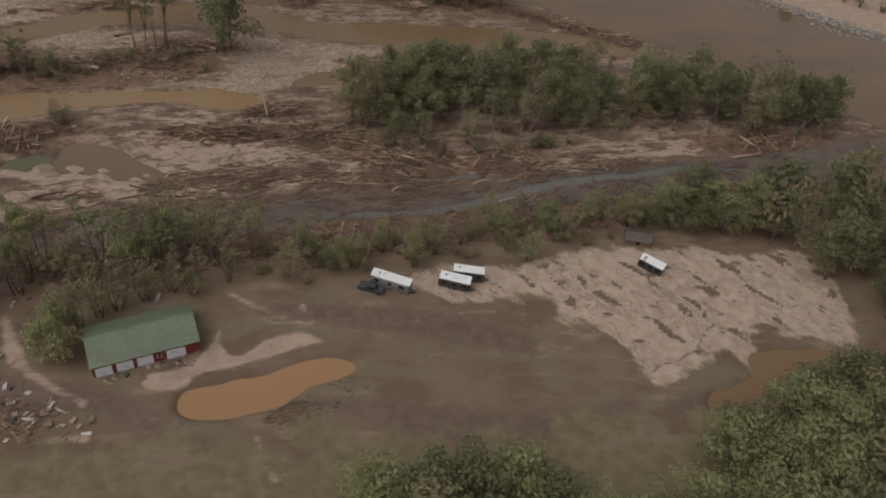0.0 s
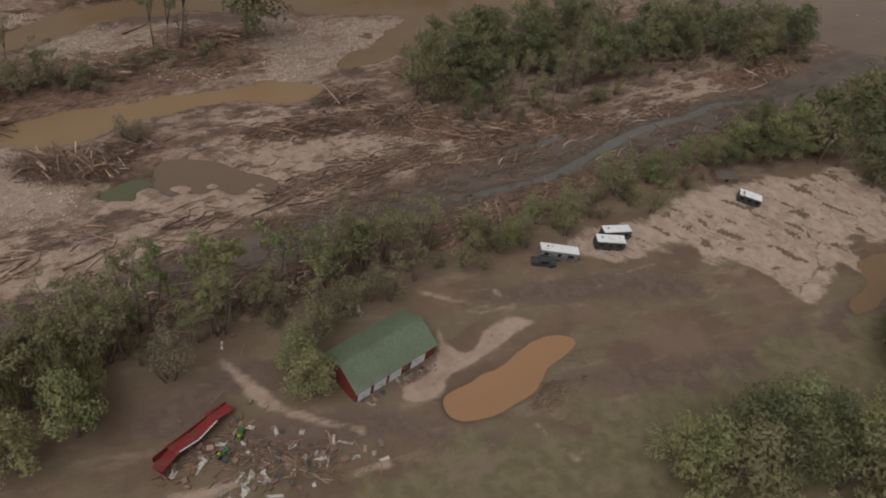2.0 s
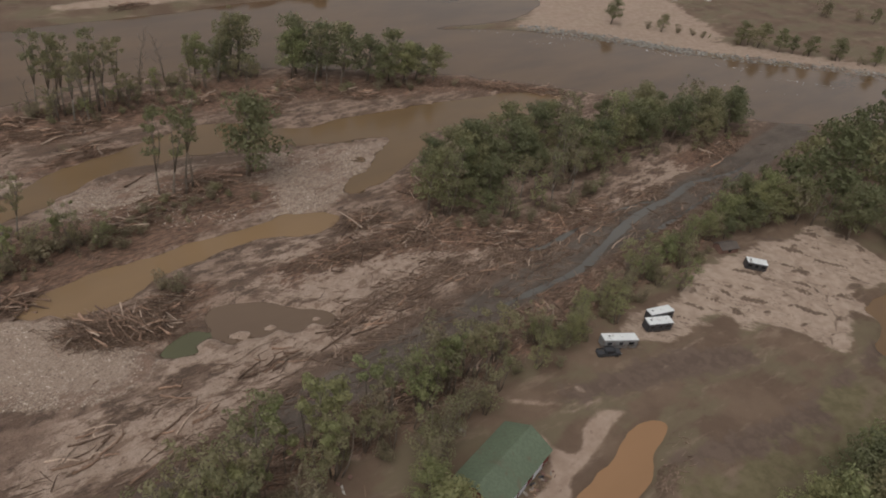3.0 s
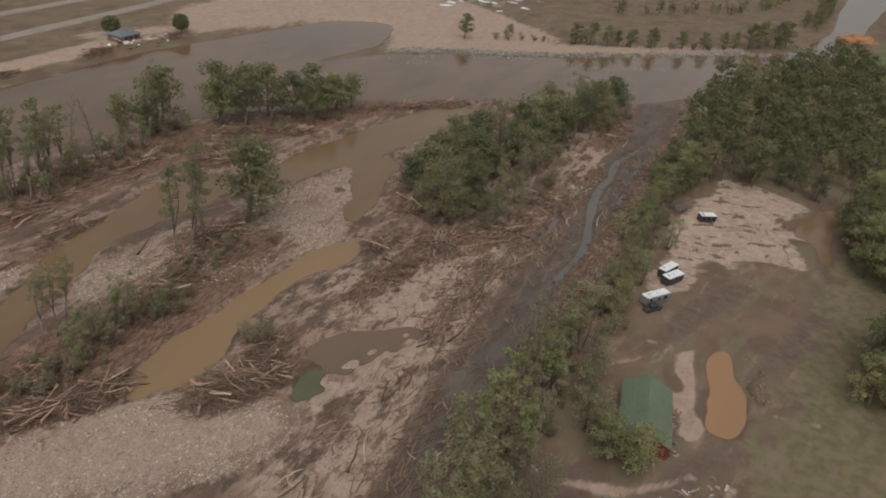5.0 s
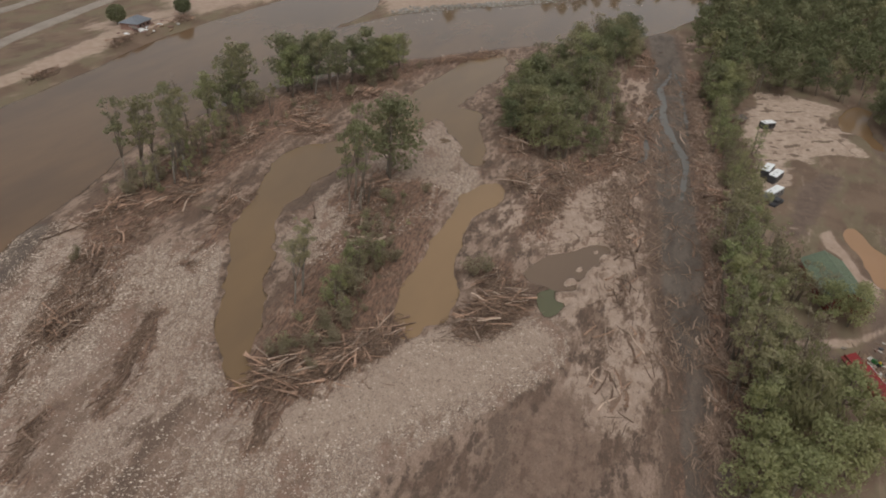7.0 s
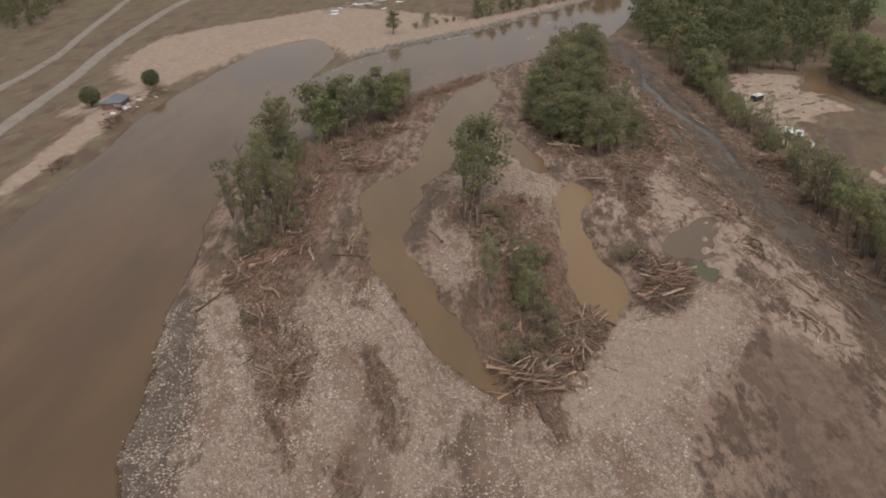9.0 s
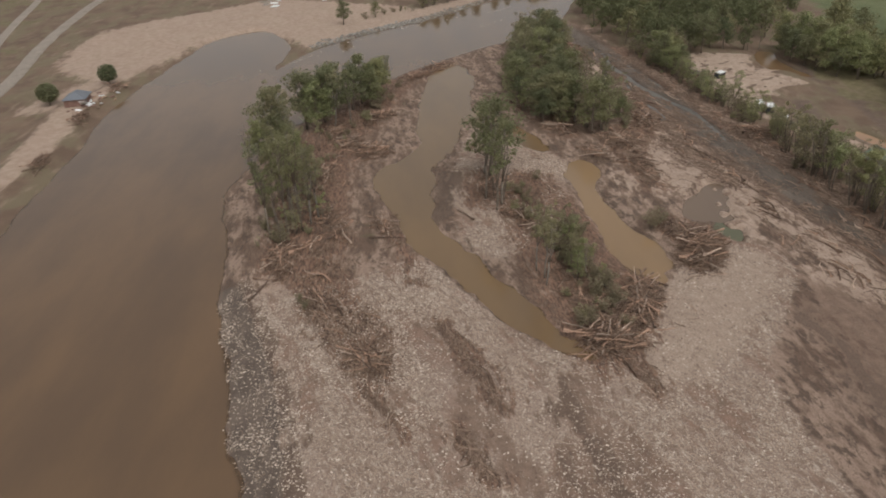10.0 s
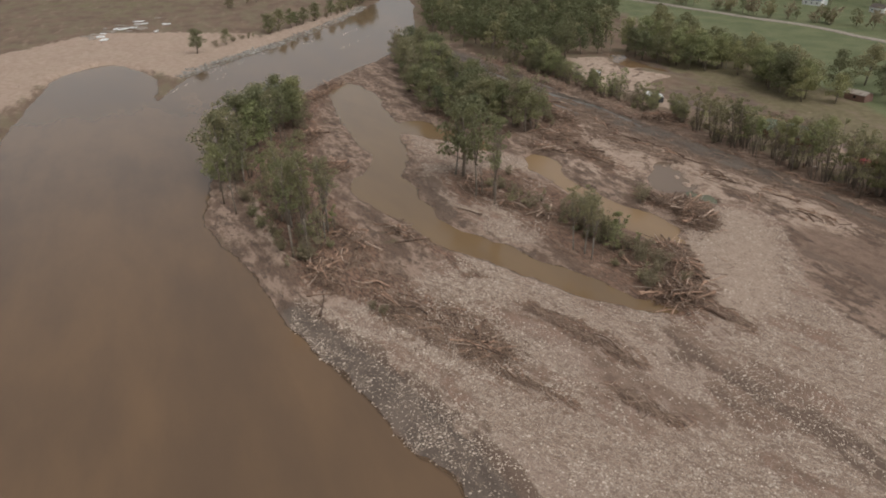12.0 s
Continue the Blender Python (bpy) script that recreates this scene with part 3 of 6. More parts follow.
# ---- ground and water ----
def spread(low, high, step, out_low, out_high, coarse=None, reach=None, grow=1.13):
    """Grid lines: even between low and high, evenly coarser out to reach, ever wider beyond."""
    mid = list(np.arange(low, high + step / 2, step))
    a, b = [], []
    for side, v, sign, limit in ((a, mid[0], -1, out_low), (b, mid[-1], 1, out_high)):
        if reach:
            w = step
            edge_ = reach[0] if sign < 0 else reach[1]
            while (v - edge_) * sign < 0:
                w = min(w * 1.3, coarse)
                v += sign * w
                side.append(v)
        else:
            w = step
        while (v - limit) * sign < 0:
            w *= grow
            v += sign * w
            side.append(v)
    return np.array(a[::-1] + mid + b)


def sheet(name, gx, gy, z, keep=None):
    """A grid mesh; keep: which cells."""
    nx, ny = len(gx), len(gy)
    X, Y = np.meshgrid(gx, gy)
    co = np.stack([X.ravel(), Y.ravel(), np.broadcast_to(z, X.shape).ravel()], 1)
    i = (np.arange(ny - 1)[:, None] * nx + np.arange(nx - 1)).ravel()
    quads = np.stack([i, i + 1, i + nx + 1, i + nx], 1)
    if keep is not None:
        quads = quads[keep.ravel()]
        used, quads = np.unique(quads, return_inverse=True)
        co, quads = co[used], quads.reshape(-1, 4)
    me = bpy.data.meshes.new(name)
    me.vertices.add(len(co))
    me.vertices.foreach_set("co", co.ravel())
    me.loops.add(quads.size)
    me.loops.foreach_set("vertex_index", quads.ravel())
    me.polygons.add(len(quads))
    me.polygons.foreach_set("loop_start", np.arange(0, quads.size, 4))
    me.update(calc_edges=True)
    return me


def build_ground():
    gx = spread(-205, 105, 0.75, -4200, 4600, 2.0, (-330, 340))
    gy = spread(70, 262, 0.75, -4200, 4600, 2.0, (40, 410))
    X, Y = np.meshgrid(gx, gy)
    z, wet = ground_at(X, Y, True)
    me = sheet("ground", gx, gy, z)
    soft = lambda d, w=3.0: np.clip(0.5 - d / (2 * w), 0, 1)
    fan = soft(inside_of(SAND_FAN, X, Y), 3.5)
    sand = np.maximum.reduce([soft(inside_of(SAND_FLAT, X, Y), 9), soft(inside_of(EAST_SAND, X, Y), 6), 
                              soft(along(BANK_SAND, X, Y), 6), soft(along(LOWER_SAND, X, Y), 4), 0.8 * soft(inside_of(BARN_SAND, X, Y), 1.6), *(0.68 * soft(along(line, X, Y), 1.8) for line in FIELD_SAND), soft(along(ISLAND_SAND, X, Y), 4), 0.88 * soft(along(BEACH, X, Y), 12), 0.9 * soft(inside_of(BEACH_FLAT, X, Y), 12), soft(along(TONGUE, X, Y), 6)])
    sand = np.maximum.reduce([sand] + [1.4 * np.exp(-((X - cx) / a) ** 2 - ((Y - cy) / b) ** 2) for cx, cy, a, b in SANDBARS]).clip(0, 1)
    gravel = np.maximum(soft(inside_of(GRAVEL_BAR, X, Y), 3), soft(inside_of(INNER_BAR, X, Y), 7))
    mud = np.maximum.reduce([soft(along(CREEK_MUD, X, Y) - 1.5, 4), 0.5 * soft(along(BAR_MUD, X, Y), 7), 0.6 * soft(along(BAR_CHUTE, X, Y), 5), 0.84 * soft(along(RIVER_MUD, X, Y) - 1, 3), 0.7 * soft(inside_of(CHANNEL_MUD, X, Y), 2.5)])
    rim = np.minimum.reduce([wet[n] for n in wet])
    mud = np.maximum.reduce([mud, 0.25 * soft(inside_of(BROWN_POOL, X, Y), 2.5)])
    litter = np.maximum.reduce([soft(along(line, X, Y), 6) for line in LITTER])
    damp = np.maximum.reduce([soft(along(line, X, Y), 3.5) for line in DAMP])
    grass = soft(inside_of(FIELD, X, Y), 9)
    dry = ease(0, 90, Y - (400 - 0.42 * np.maximum(X - 90, 0))) * ease(0.35, 0.65, fbm(X, Y, 60, 41)) * 0.45
    grass = np.maximum(grass, dry)
    meadow = np.maximum(soft(inside_of(PASTURE, X, Y), 12), ease(500, 900, np.hypot(X, Y - 180)))
    scour = soft(inside_of(SCOUR, X, Y), 8)
    smooth_bar = soft(inside_of(FINE_BAR, X, Y), 5)
    silt = np.maximum.reduce([weight * soft(inside_of(line, X, Y), 4) for weight, line in zip((0.72, 0.95, 0.85), SILT_FLATS)])
    clumps = [np.exp(-((X - cx) / a) ** 2 - ((Y - cy) / b) ** 2) for cx, cy, a, b in FAN_CLUMPS]
    rill = np.maximum.reduce([0.8 * soft(along(line, *wander(X, Y)) + 0.1, 0.6) for line in FAN_RILLS] + clumps)
    u, v = X * math.cos(-0.75) + Y * math.sin(-0.75), -X * math.sin(-0.75) + Y * math.cos(-0.75)
    rill = np.maximum(rill, fan * ease(0.64, 0.72, fbm(u / 2.4, v, 2.4, 91)) * 0.8)
    for name, parts in (("cover", (sand, gravel, mud)), ("growth", (litter, grass, meadow)), ("force", (scour, fan, damp)), ("bar", (smooth_bar, silt, rill))):
        layer = me.color_attributes.new(name, "FLOAT_COLOR", "POINT")
        layer.data.foreach_set("color", np.stack([*(p.ravel() for p in parts), np.ones(X.size)], 1).ravel().astype(np.float32))
    ob = piece("ground", me, LAND, smooth=True)
    tagged(ob, "flood-scoured valley floor of brown mud, sand and gravel bars", "ground", kind="structure")
    return gx, gy, z, rim


GRID = build_ground()


def land(x, y, everything=False):
    """The ground's height, read off its grid; with everything, the distance to the nearest water too."""
    gx, gy, z, rim = GRID
    x, y = np.asarray(x, float), np.asarray(y, float)
    i = np.clip(np.searchsorted(gx, x) - 1, 0, len(gx) - 2)
    j = np.clip(np.searchsorted(gy, y) - 1, 0, len(gy) - 2)
    u, v = (x - gx[i]) / (gx[i + 1] - gx[i]), (y - gy[j]) / (gy[j + 1] - gy[j])
    mixed = lambda g: (g[j, i] * (1 - u) + g[j, i + 1] * u) * (1 - v) + (g[j + 1, i] * (1 - u) + g[j + 1, i + 1] * u) * v
    return (mixed(z), {"water": mixed(rim)}) if everything else mixed(z)


def build_water(name, body, mat, label, step, low=(-260, 190), high=(170, 390), lift=0.0, margin=5.0):
    wide = body == "river"
    gx = spread(low[0], high[0], step, -700, 1100, grow=1.2) if wide else np.arange(low[0], high[0], step)
    gy = spread(low[1], high[1], step, 0, 460, grow=1.2) if wide else np.arange(low[1], high[1], step)
    X, Y = np.meshgrid(gx, gy)
    d = BODIES[body][0](X, Y)
    c = np.minimum.reduce([d[:-1, :-1], d[1:, :-1], d[:-1, 1:], d[1:, 1:]])
    keep = c < margin
    me = sheet(name, gx, gy, LEVEL + lift, keep)
    co = np.empty(len(me.vertices) * 3)
    me.vertices.foreach_get("co", co)
    co = co.reshape(-1, 3)
    deep = np.clip(LEVEL + lift - land(co[:, 0], co[:, 1]), 0, 1)
    me.attributes.new("depth", "FLOAT", "POINT").data.foreach_set("value", deep.astype(np.float32))
    tagged(piece(name, me, mat), label, "water", kind="structure")


build_water("water_river", "river", RIVER_WATER, "wide swollen river of opaque brown silty water", 1.5, lift=0.000)
build_water("water_side_channel", "side_channel", CHANNEL_WATER, "still brown side channel between wooded gravel islands", 2, (-170, 150), (90, 270), lift=0.020)
build_water("water_backwater", "backwater", OCHRE_WATER, "ochre stagnant backwater below a driftwood jam", 2, (-130, 140), (-30, 200), lift=0.040)
build_water("water_upper_backwater", "upper_backwater", CHANNEL_WATER, "shallow brown backwater at the wooded island's edge", 2, (-60, 175), (20, 235), lift=0.060)
build_water("water_brown_pool", "brown_pool", MUD_WATER, "shallow brown pool broken by pale sandbars", 0.75, (-100, 128), (-48, 162), lift=0.030, margin=0.6)
build_water("water_green_pool", "green_pool", POOL_WATER, "small greenish pool beside a driftwood jam", 0.5, (-105, 125), (-75, 160), lift=0.080, margin=0.4)
build_water("water_creek", "creek", CREEK_WATER, "thin grey creek in a dark mud channel", 1.5, (-20, 120), (180, 225), lift=0.120)
build_water("water_pond", "pond", POND_WATER, "opaque orange clay-water pond in front of the barn", 1.5, (-50, 65), (5, 110), lift=0.140)
build_water("water_east_pond", "east_pond", EAST_WATER, "brown flood pond at the foot of the sand fan", 1.5, (50, 80), (115, 125), lift=0.160)

# ---- trees ----
def crown_mesh(name, blobs, count, size, seed, droop=0.0):
    """Leaf clumps: small kite-shaped leaves set round each clump's centre, denser towards its face."""
    r = np.random.RandomState(seed)
    b = np.array([(*c, s) for c, s in blobs])
    pick = r.choice(len(b), count, p=b[:, 3] ** 2 / (b[:, 3] ** 2).sum())
    d = r.normal(size=(count, 3))
    d /= np.linalg.norm(d, axis=1)[:, None]
    reach = b[pick, 3] * (0.35 + 0.75 * np.sqrt(r.rand(count)))
    squash = np.array([1, 1, 0.72])
    at = b[pick, :3] + d * reach[:, None] * squash
    at[:, 2] -= droop * r.rand(count) ** 2 * b[pick, 3]
    n = d + r.normal(size=(count, 3)) * 0.5 + np.array([0, 0, 0.35])
    n /= np.linalg.norm(n, axis=1)[:, None]
    a = np.cross(n, r.normal(size=(count, 3)))
    a /= np.linalg.norm(a, axis=1)[:, None]
    if droop:
        a = a * 0.4 + np.array([0, 0, -1.0])
        a /= np.linalg.norm(a, axis=1)[:, None]
    c = np.cross(n, a)
    s = size * (0.55 + 0.9 * r.rand(count))[:, None]
    long = 1.9 if droop else 1.15
    verts = np.stack([at - a * s * long, at + c * s * 0.6 + n * s * 0.15, at + a * s * long, at - c * s * 0.6 + n * s * 0.15], 1).reshape(-1, 3)
    faces = np.arange(4 * count).reshape(-1, 4)
    return mesh_from(name, verts.tolist(), faces.tolist())


def limb(verts, faces, start, end, r0, r1, rnd, sides=5, bend=0.12):
    a, b = Vector(start), Vector(end)
    n = 3
    line, length = [], (b - a).length
    off = Vector((rnd.uniform(-1, 1), rnd.uniform(-1, 1), rnd.uniform(-.3, .6))) * length * bend
    for i in range(n + 1):
        u = i / n
        line.append(a.lerp(b, u) + off * math.sin(math.pi * u))
    tube(verts, faces, line, [r0 + (r1 - r0) * i / n for i in range(n + 1)], sides)
    return line


def make_tree(kind, seed):
    """A template tree. Gives the thing and its nominal height."""
    rnd = random.Random(seed)
    wood_v, wood_f, blobs = [], [], []
    up = lambda r, z, w: (r * math.cos(w), r * math.sin(w), z)
    if kind in ("broad", "fresh", "deep"):
        H, bark, leaf = 15.0, BARK, {"fresh": LEAF_FRESH, "deep": LEAF_DEEP}.get(kind) or (LEAF_DARK, LEAF_MID, LEAF_DARK, LEAF_OLIVE)[seed % 4]
        trunk = limb(wood_v, wood_f, (0, 0, -0.6), (rnd.uniform(-.6, .6), rnd.uniform(-.6, .6), H * 0.78), 0.34, 0.09, rnd, 7, 0.03)
        for i in range(15):
            u = 0.26 + 0.70 * (i / 14)
            base = Vector(trunk[0]).lerp(Vector(trunk[-1]), u)
            wide = 4.5 * math.sin(math.pi * (0.12 + 0.78 * u)) * rnd.uniform(0.55, 1.1)
            tip = base + Vector(up(wide, rnd.uniform(0.6, 2.4), i * 2.4 + rnd.uniform(-.5, .5)))
            limb(wood_v, wood_f, base, tip, 0.11, 0.03, rnd, 5)
            blobs.append((tuple(tip), rnd.uniform(1.3, 2.2)))
            blobs.append((tuple(base.lerp(tip, 0.55) + Vector((0, 0, 0.5))), rnd.uniform(1.0, 1.7)))
        blobs.append(((trunk[-1].x, trunk[-1].y, H * 0.86), 1.9))
        crown = crown_mesh("crown", blobs, 2200, 0.27, seed)
    elif kind == "round":
        H, bark, leaf = 9.0, BARK, LEAF_DARK
        limb(wood_v, wood_f, (0, 0, -0.6), (0.1, 0, 4.5), 0.3, 0.12, rnd, 7, 0.02)
        for i in range(46):
            c = 1 - 2 * (i + 0.5) / 46
            ring = math.sqrt(1 - c * c)
            blobs.append((up(2.9 * ring, 4.9 + 2.9 * c, i * 2.4), rnd.uniform(1.1, 1.5)))
            if i % 4 == 0:
                limb(wood_v, wood_f, (0.1, 0, 4.2), blobs[-1][0], 0.08, 0.02, rnd, 4)
        crown = crown_mesh("crown", blobs, 2600, 0.31, seed)
    elif kind == "slim":
        H, bark, leaf = 17.0, (PALE_BARK, BARK, PALE_BARK)[seed % 3], (LEAF_OLIVE, LEAF_MID, LEAF_OLIVE)[seed % 3]
        fork = Vector(up(rnd.uniform(0.1, 0.5), H * rnd.uniform(0.24, 0.36), rnd.uniform(0, 6.28)))
        limb(wood_v, wood_f, (0, 0, -0.6), fork, 0.21, 0.15, rnd, 6, 0.03)
        for s in range(3 + seed % 2):
            w = s * 1.9 + rnd.uniform(-.4, .4)
            top = fork + Vector(up(rnd.uniform(0.5, 1.9), H * rnd.uniform(0.36, 0.62), w))
            limb(wood_v, wood_f, fork, top, 0.11, 0.03, rnd, 5, 0.07)
            for i in range(9):
                u = 0.22 + 0.78 * i / 8
                base = fork.lerp(top, u)
                tip = base + Vector(up(rnd.uniform(0.4, 1.35), rnd.uniform(0.3, 1.3), rnd.uniform(0, 6.28)))
                limb(wood_v, wood_f, base, tip, 0.045, 0.015, rnd, 4)
                if rnd.random() < 0.45 + 0.5 * u:
                    blobs.append((tuple(tip), rnd.uniform(0.4, 0.95)))
        crown = crown_mesh("crown", blobs, 1200, 0.15, seed)
    elif kind == "shrub":
        H, bark, leaf = 5.0, BARK, (LEAF_MUDDY, LEAF_OLIVE, LEAF_MUDDY)[seed % 3]
        for s in range(9):
            w, reach = s * 2.4 + rnd.uniform(-.4, .4), rnd.uniform(0.4, 2.3)
            top = up(reach, H * rnd.uniform(0.4, 0.9) * (1 - reach * 0.1), w)
            limb(wood_v, wood_f, up(0.2, -0.4, w), top, 0.07, 0.02, rnd, 4)
            blobs.append((top, rnd.uniform(0.6, 1.1)))
            blobs.append((up(reach * 0.7, top[2] * 0.55, w), rnd.uniform(0.5, 0.9)))
        crown = crown_mesh("crown", blobs, 430, 0.21, seed)
    elif kind == "muddy":
        H, bark, leaf = 10.0, BARK, (LEAF_MUDDY, LEAF_OLIVE, LEAF_FRESH, LEAF_OLIVE)[seed % 4]
        for s in range(4):
            w = s * 1.6 + rnd.uniform(-.4, .4)
            foot, top = up(0.4, -0.5, w), up(rnd.uniform(0.8, 2.6), H * rnd.uniform(0.65, 0.95), w)
            limb(wood_v, wood_f, foot, top, 0.14, 0.03, rnd, 5, 0.1)
            for i in range(6):
                base = Vector(foot).lerp(Vector(top), 0.3 + 0.7 * i / 5)
                tip = base + Vector(up(rnd.uniform(0.6, 1.8), rnd.uniform(0.2, 1.4), rnd.uniform(0, 6.28)))
                limb(wood_v, wood_f, base, tip, 0.05, 0.015, rnd, 4)
                blobs.append((tuple(tip), rnd.uniform(0.5, 1.2)))
        crown = crown_mesh("crown", blobs, 900, 0.18, seed)
    elif kind == "lean":
        H, bark, leaf = 11.0, BARK, (LEAF_FRESH, LEAF_OLIVE, LEAF_FRESH, LEAF_OLIVE)[seed % 4]
        for s in range(2 + seed % 2):
            w = s * 2.3 + rnd.uniform(-.5, .5)
            foot, top = up(0.3, -0.5, w), up(rnd.uniform(0.5, 2.2), H * rnd.uniform(0.7, 0.95), w)
            limb(wood_v, wood_f, foot, top, 0.15, 0.04, rnd, 5, 0.08)
            for i in range(7):
                base = Vector(foot).lerp(Vector(top), 0.42 + 0.58 * i / 6)
                tip = base + Vector(up(rnd.uniform(0.5, 1.9), rnd.uniform(0.4, 1.7), rnd.uniform(0, 6.28)))
                limb(wood_v, wood_f, base, tip, 0.05, 0.015, rnd, 4)
                if i > 1:
                    blobs.append((tuple(tip), rnd.uniform(0.45, 0.95)))
        crown = crown_mesh("crown", blobs, 720, 0.19, seed)
    elif kind == "willow":
        H, bark, leaf = 16.0, BARK, LEAF_MID
        trunk = limb(wood_v, wood_f, (0, 0, -0.6), (0.3, 0.2, H * 0.6), 0.45, 0.15, rnd, 7, 0.03)
        for i in range(16):
            u = 0.4 + 0.6 * i / 15
            base = Vector(trunk[0]).lerp(Vector(trunk[-1]), u)
            tip = base + Vector(up(rnd.uniform(1.5, 4.2), rnd.uniform(2.0, 5.0) * (1.1 - 0.4 * u), i * 2.4))
            limb(wood_v, wood_f, base, tip, 0.12, 0.03, rnd, 5)
            blobs.append((tuple(tip), rnd.uniform(1.4, 2.2)))
        crown = crown_mesh("crown", blobs, 2600, 0.26, seed, droop=2.2)
    else:
        H, bark, leaf, crown = 13.0, BARK, None, None
        for s in range(1 + seed % 2):
            top = up(rnd.uniform(0.5, 1.6), H * 0.85, rnd.uniform(0, 6.28))
            stem = limb(wood_v, wood_f, up(0.3 * s, -0.6, s * 2), top, 0.2, 0.04, rnd, 6, 0.04)
            for i in range(11):
                base = Vector(stem[0]).lerp(Vector(top), 0.3 + 0.68 * i / 10)
                tip = base + Vector(up(rnd.uniform(0.8, 2.6), rnd.uniform(0.8, 2.4), i * 2.4))
                limb(wood_v, wood_f, base, tip, 0.07, 0.02, rnd, 4)
                for j in range(2):
                    mid = base.lerp(tip, rnd.uniform(0.4, 0.9))
                    limb(wood_v, wood_f, mid, mid + Vector(up(rnd.uniform(.4, 1.2), rnd.uniform(.3, 1.0), rnd.uniform(0, 6.28))), 0.03, 0.01, rnd, 3)
    name = {"shrub": "shrub", "muddy": "young_tree", "lean": "young_tree"}.get(kind, "tree")
    thing = new(name)
    piece("trunk", mesh_from("trunk", wood_v, wood_f), bark, thing, smooth=True)
    if crown:
        piece("crown", crown, leaf, thing)
    label = {
        "broad": "broad leafy deciduous tree with a dense green crown",
        "deep": "broad woodland tree with a deep green crown",
        "fresh": "leafy deciduous tree with a light green crown",
        "slim": "tall slender riverside tree with a sparse high crown",
        "shrub": "low bushy shrub with dull olive leaves",
        "muddy": "mud-coated young tree with thin ragged foliage",
        "lean": "lean young tree with bare lower stems and airy foliage",
        "round": "dense rounded dark green garden tree on the bank",
        "willow": "large willow with drooping pale green foliage",
        "bare": "leafless grey tree with bare branches"}[kind]
    tagged(thing, label, name.replace("_", " "))
    return thing, H


WANTED = {}


def want(kind, x, y, h, group=""):
    WANTED.setdefault(kind, []).append((x, y, h, group))


def want_in(kinds, outline, gap, low, high, group, seed):
    """Trees over an outlined area, no nearer to one another than about gap."""
    r = random.Random(seed)
    p = np.array(outline)
    (x0, y0), (x1, y1) = p.min(0), p.max(0)
    spots = []
    for _ in range(int((x1 - x0) * (y1 - y0) / gap ** 2 * 14)):
        x, y = r.uniform(x0, x1), r.uniform(y0, y1)
        if all((x - a) ** 2 + (y - b) ** 2 > (gap * 0.9) ** 2 for a, b in spots):
            spots.append((x, y))
    s = np.array(spots)
    good = inside_of(outline, s[:, 0], s[:, 1]) < 0
    for (x, y), ok in zip(spots, good):
        if ok:
            want(r.choice(kinds), x, y, r.uniform(low, high), group)


def want_along(kinds, line, gap, wide, low, high, group, seed):
    r = random.Random(seed)
    q = shore([(*p, 0) for p in line], False, 8)
    carry = 0.0
    for a, b in zip(q[:-1], q[1:]):
        d = math.hypot(b[0] - a[0], b[1] - a[1])
        carry += d
        while carry > gap:
            carry -= gap * r.uniform(0.7, 1.3)
            u = r.random()
            want(r.choice(kinds), a[0] + u * (b[0] - a[0]) + r.uniform(-wide, wide), a[1] + u * (b[1] - a[1]) + r.uniform(-wide, wide),
                 r.uniform(low, high), group)


# the north-west island
for x, y, h in ((-110.3, 253.5, 25), (-104.4, 254.4, 24), (-103.2, 250.2, 25), (-96.3, 251.4, 26), (-101, 246.2, 22), (-97, 245.6, 23), (-107.2, 250, 25), (-92, 255, 24), (-88, 258, 22),
                (-55, 272, 22), (-50, 277, 24), (-46.5, 276, 23), (-52, 279, 23), (-64, 273, 17)):
    want("slim", x, y, h, "island trees")
for x, y, h in ((-80.2, 271, 19), (-72, 275.5, 17), (-94, 252, 19), (-105, 247, 16), (-112, 250, 15)):
    want("bare", x, y, h, "bare trees")
for x, y, h in ((-47, 279, 22), (-54, 275, 18)):
    want("broad", x, y, h, "island trees")
want_along(("shrub", "shrub", "muddy"), [(-118, 248), (-100, 257), (-80, 266), (-58, 272), (-38, 272)], 4.5, 3.0, 3, 6.5, "island shrubs", 3)
want_along(("lean", "muddy", "lean"), [(-113, 247), (-98, 248), (-82, 257), (-62, 266), (-48, 268)], 3.6, 4.0, 5, 11, "island trees", 34)
want("fresh", -61.5, 278, 17, "island trees")
# the north island
for x, y, h in ((-27, 276, 23), (-19, 272, 22), (-11, 271, 21), (-3, 267, 19), (5, 266, 20), (15, 264, 18), (22, 263, 16), (-30, 271, 20), (-14, 264, 20), (0, 261, 15), (-23, 267, 22), (9, 262, 17)):
    want(("broad", "slim", "fresh")[int(x - y) % 3], x, y, h, "island trees")
for x, y, h in ((-20, 262, 18), (10, 261, 16), (20, 260, 15)):
    want("slim", x, y, h, "island trees")
want_along(("shrub",), [(-34, 262), (0, 257), (26, 259)], 6, 2.5, 3, 5, "island shrubs", 4)
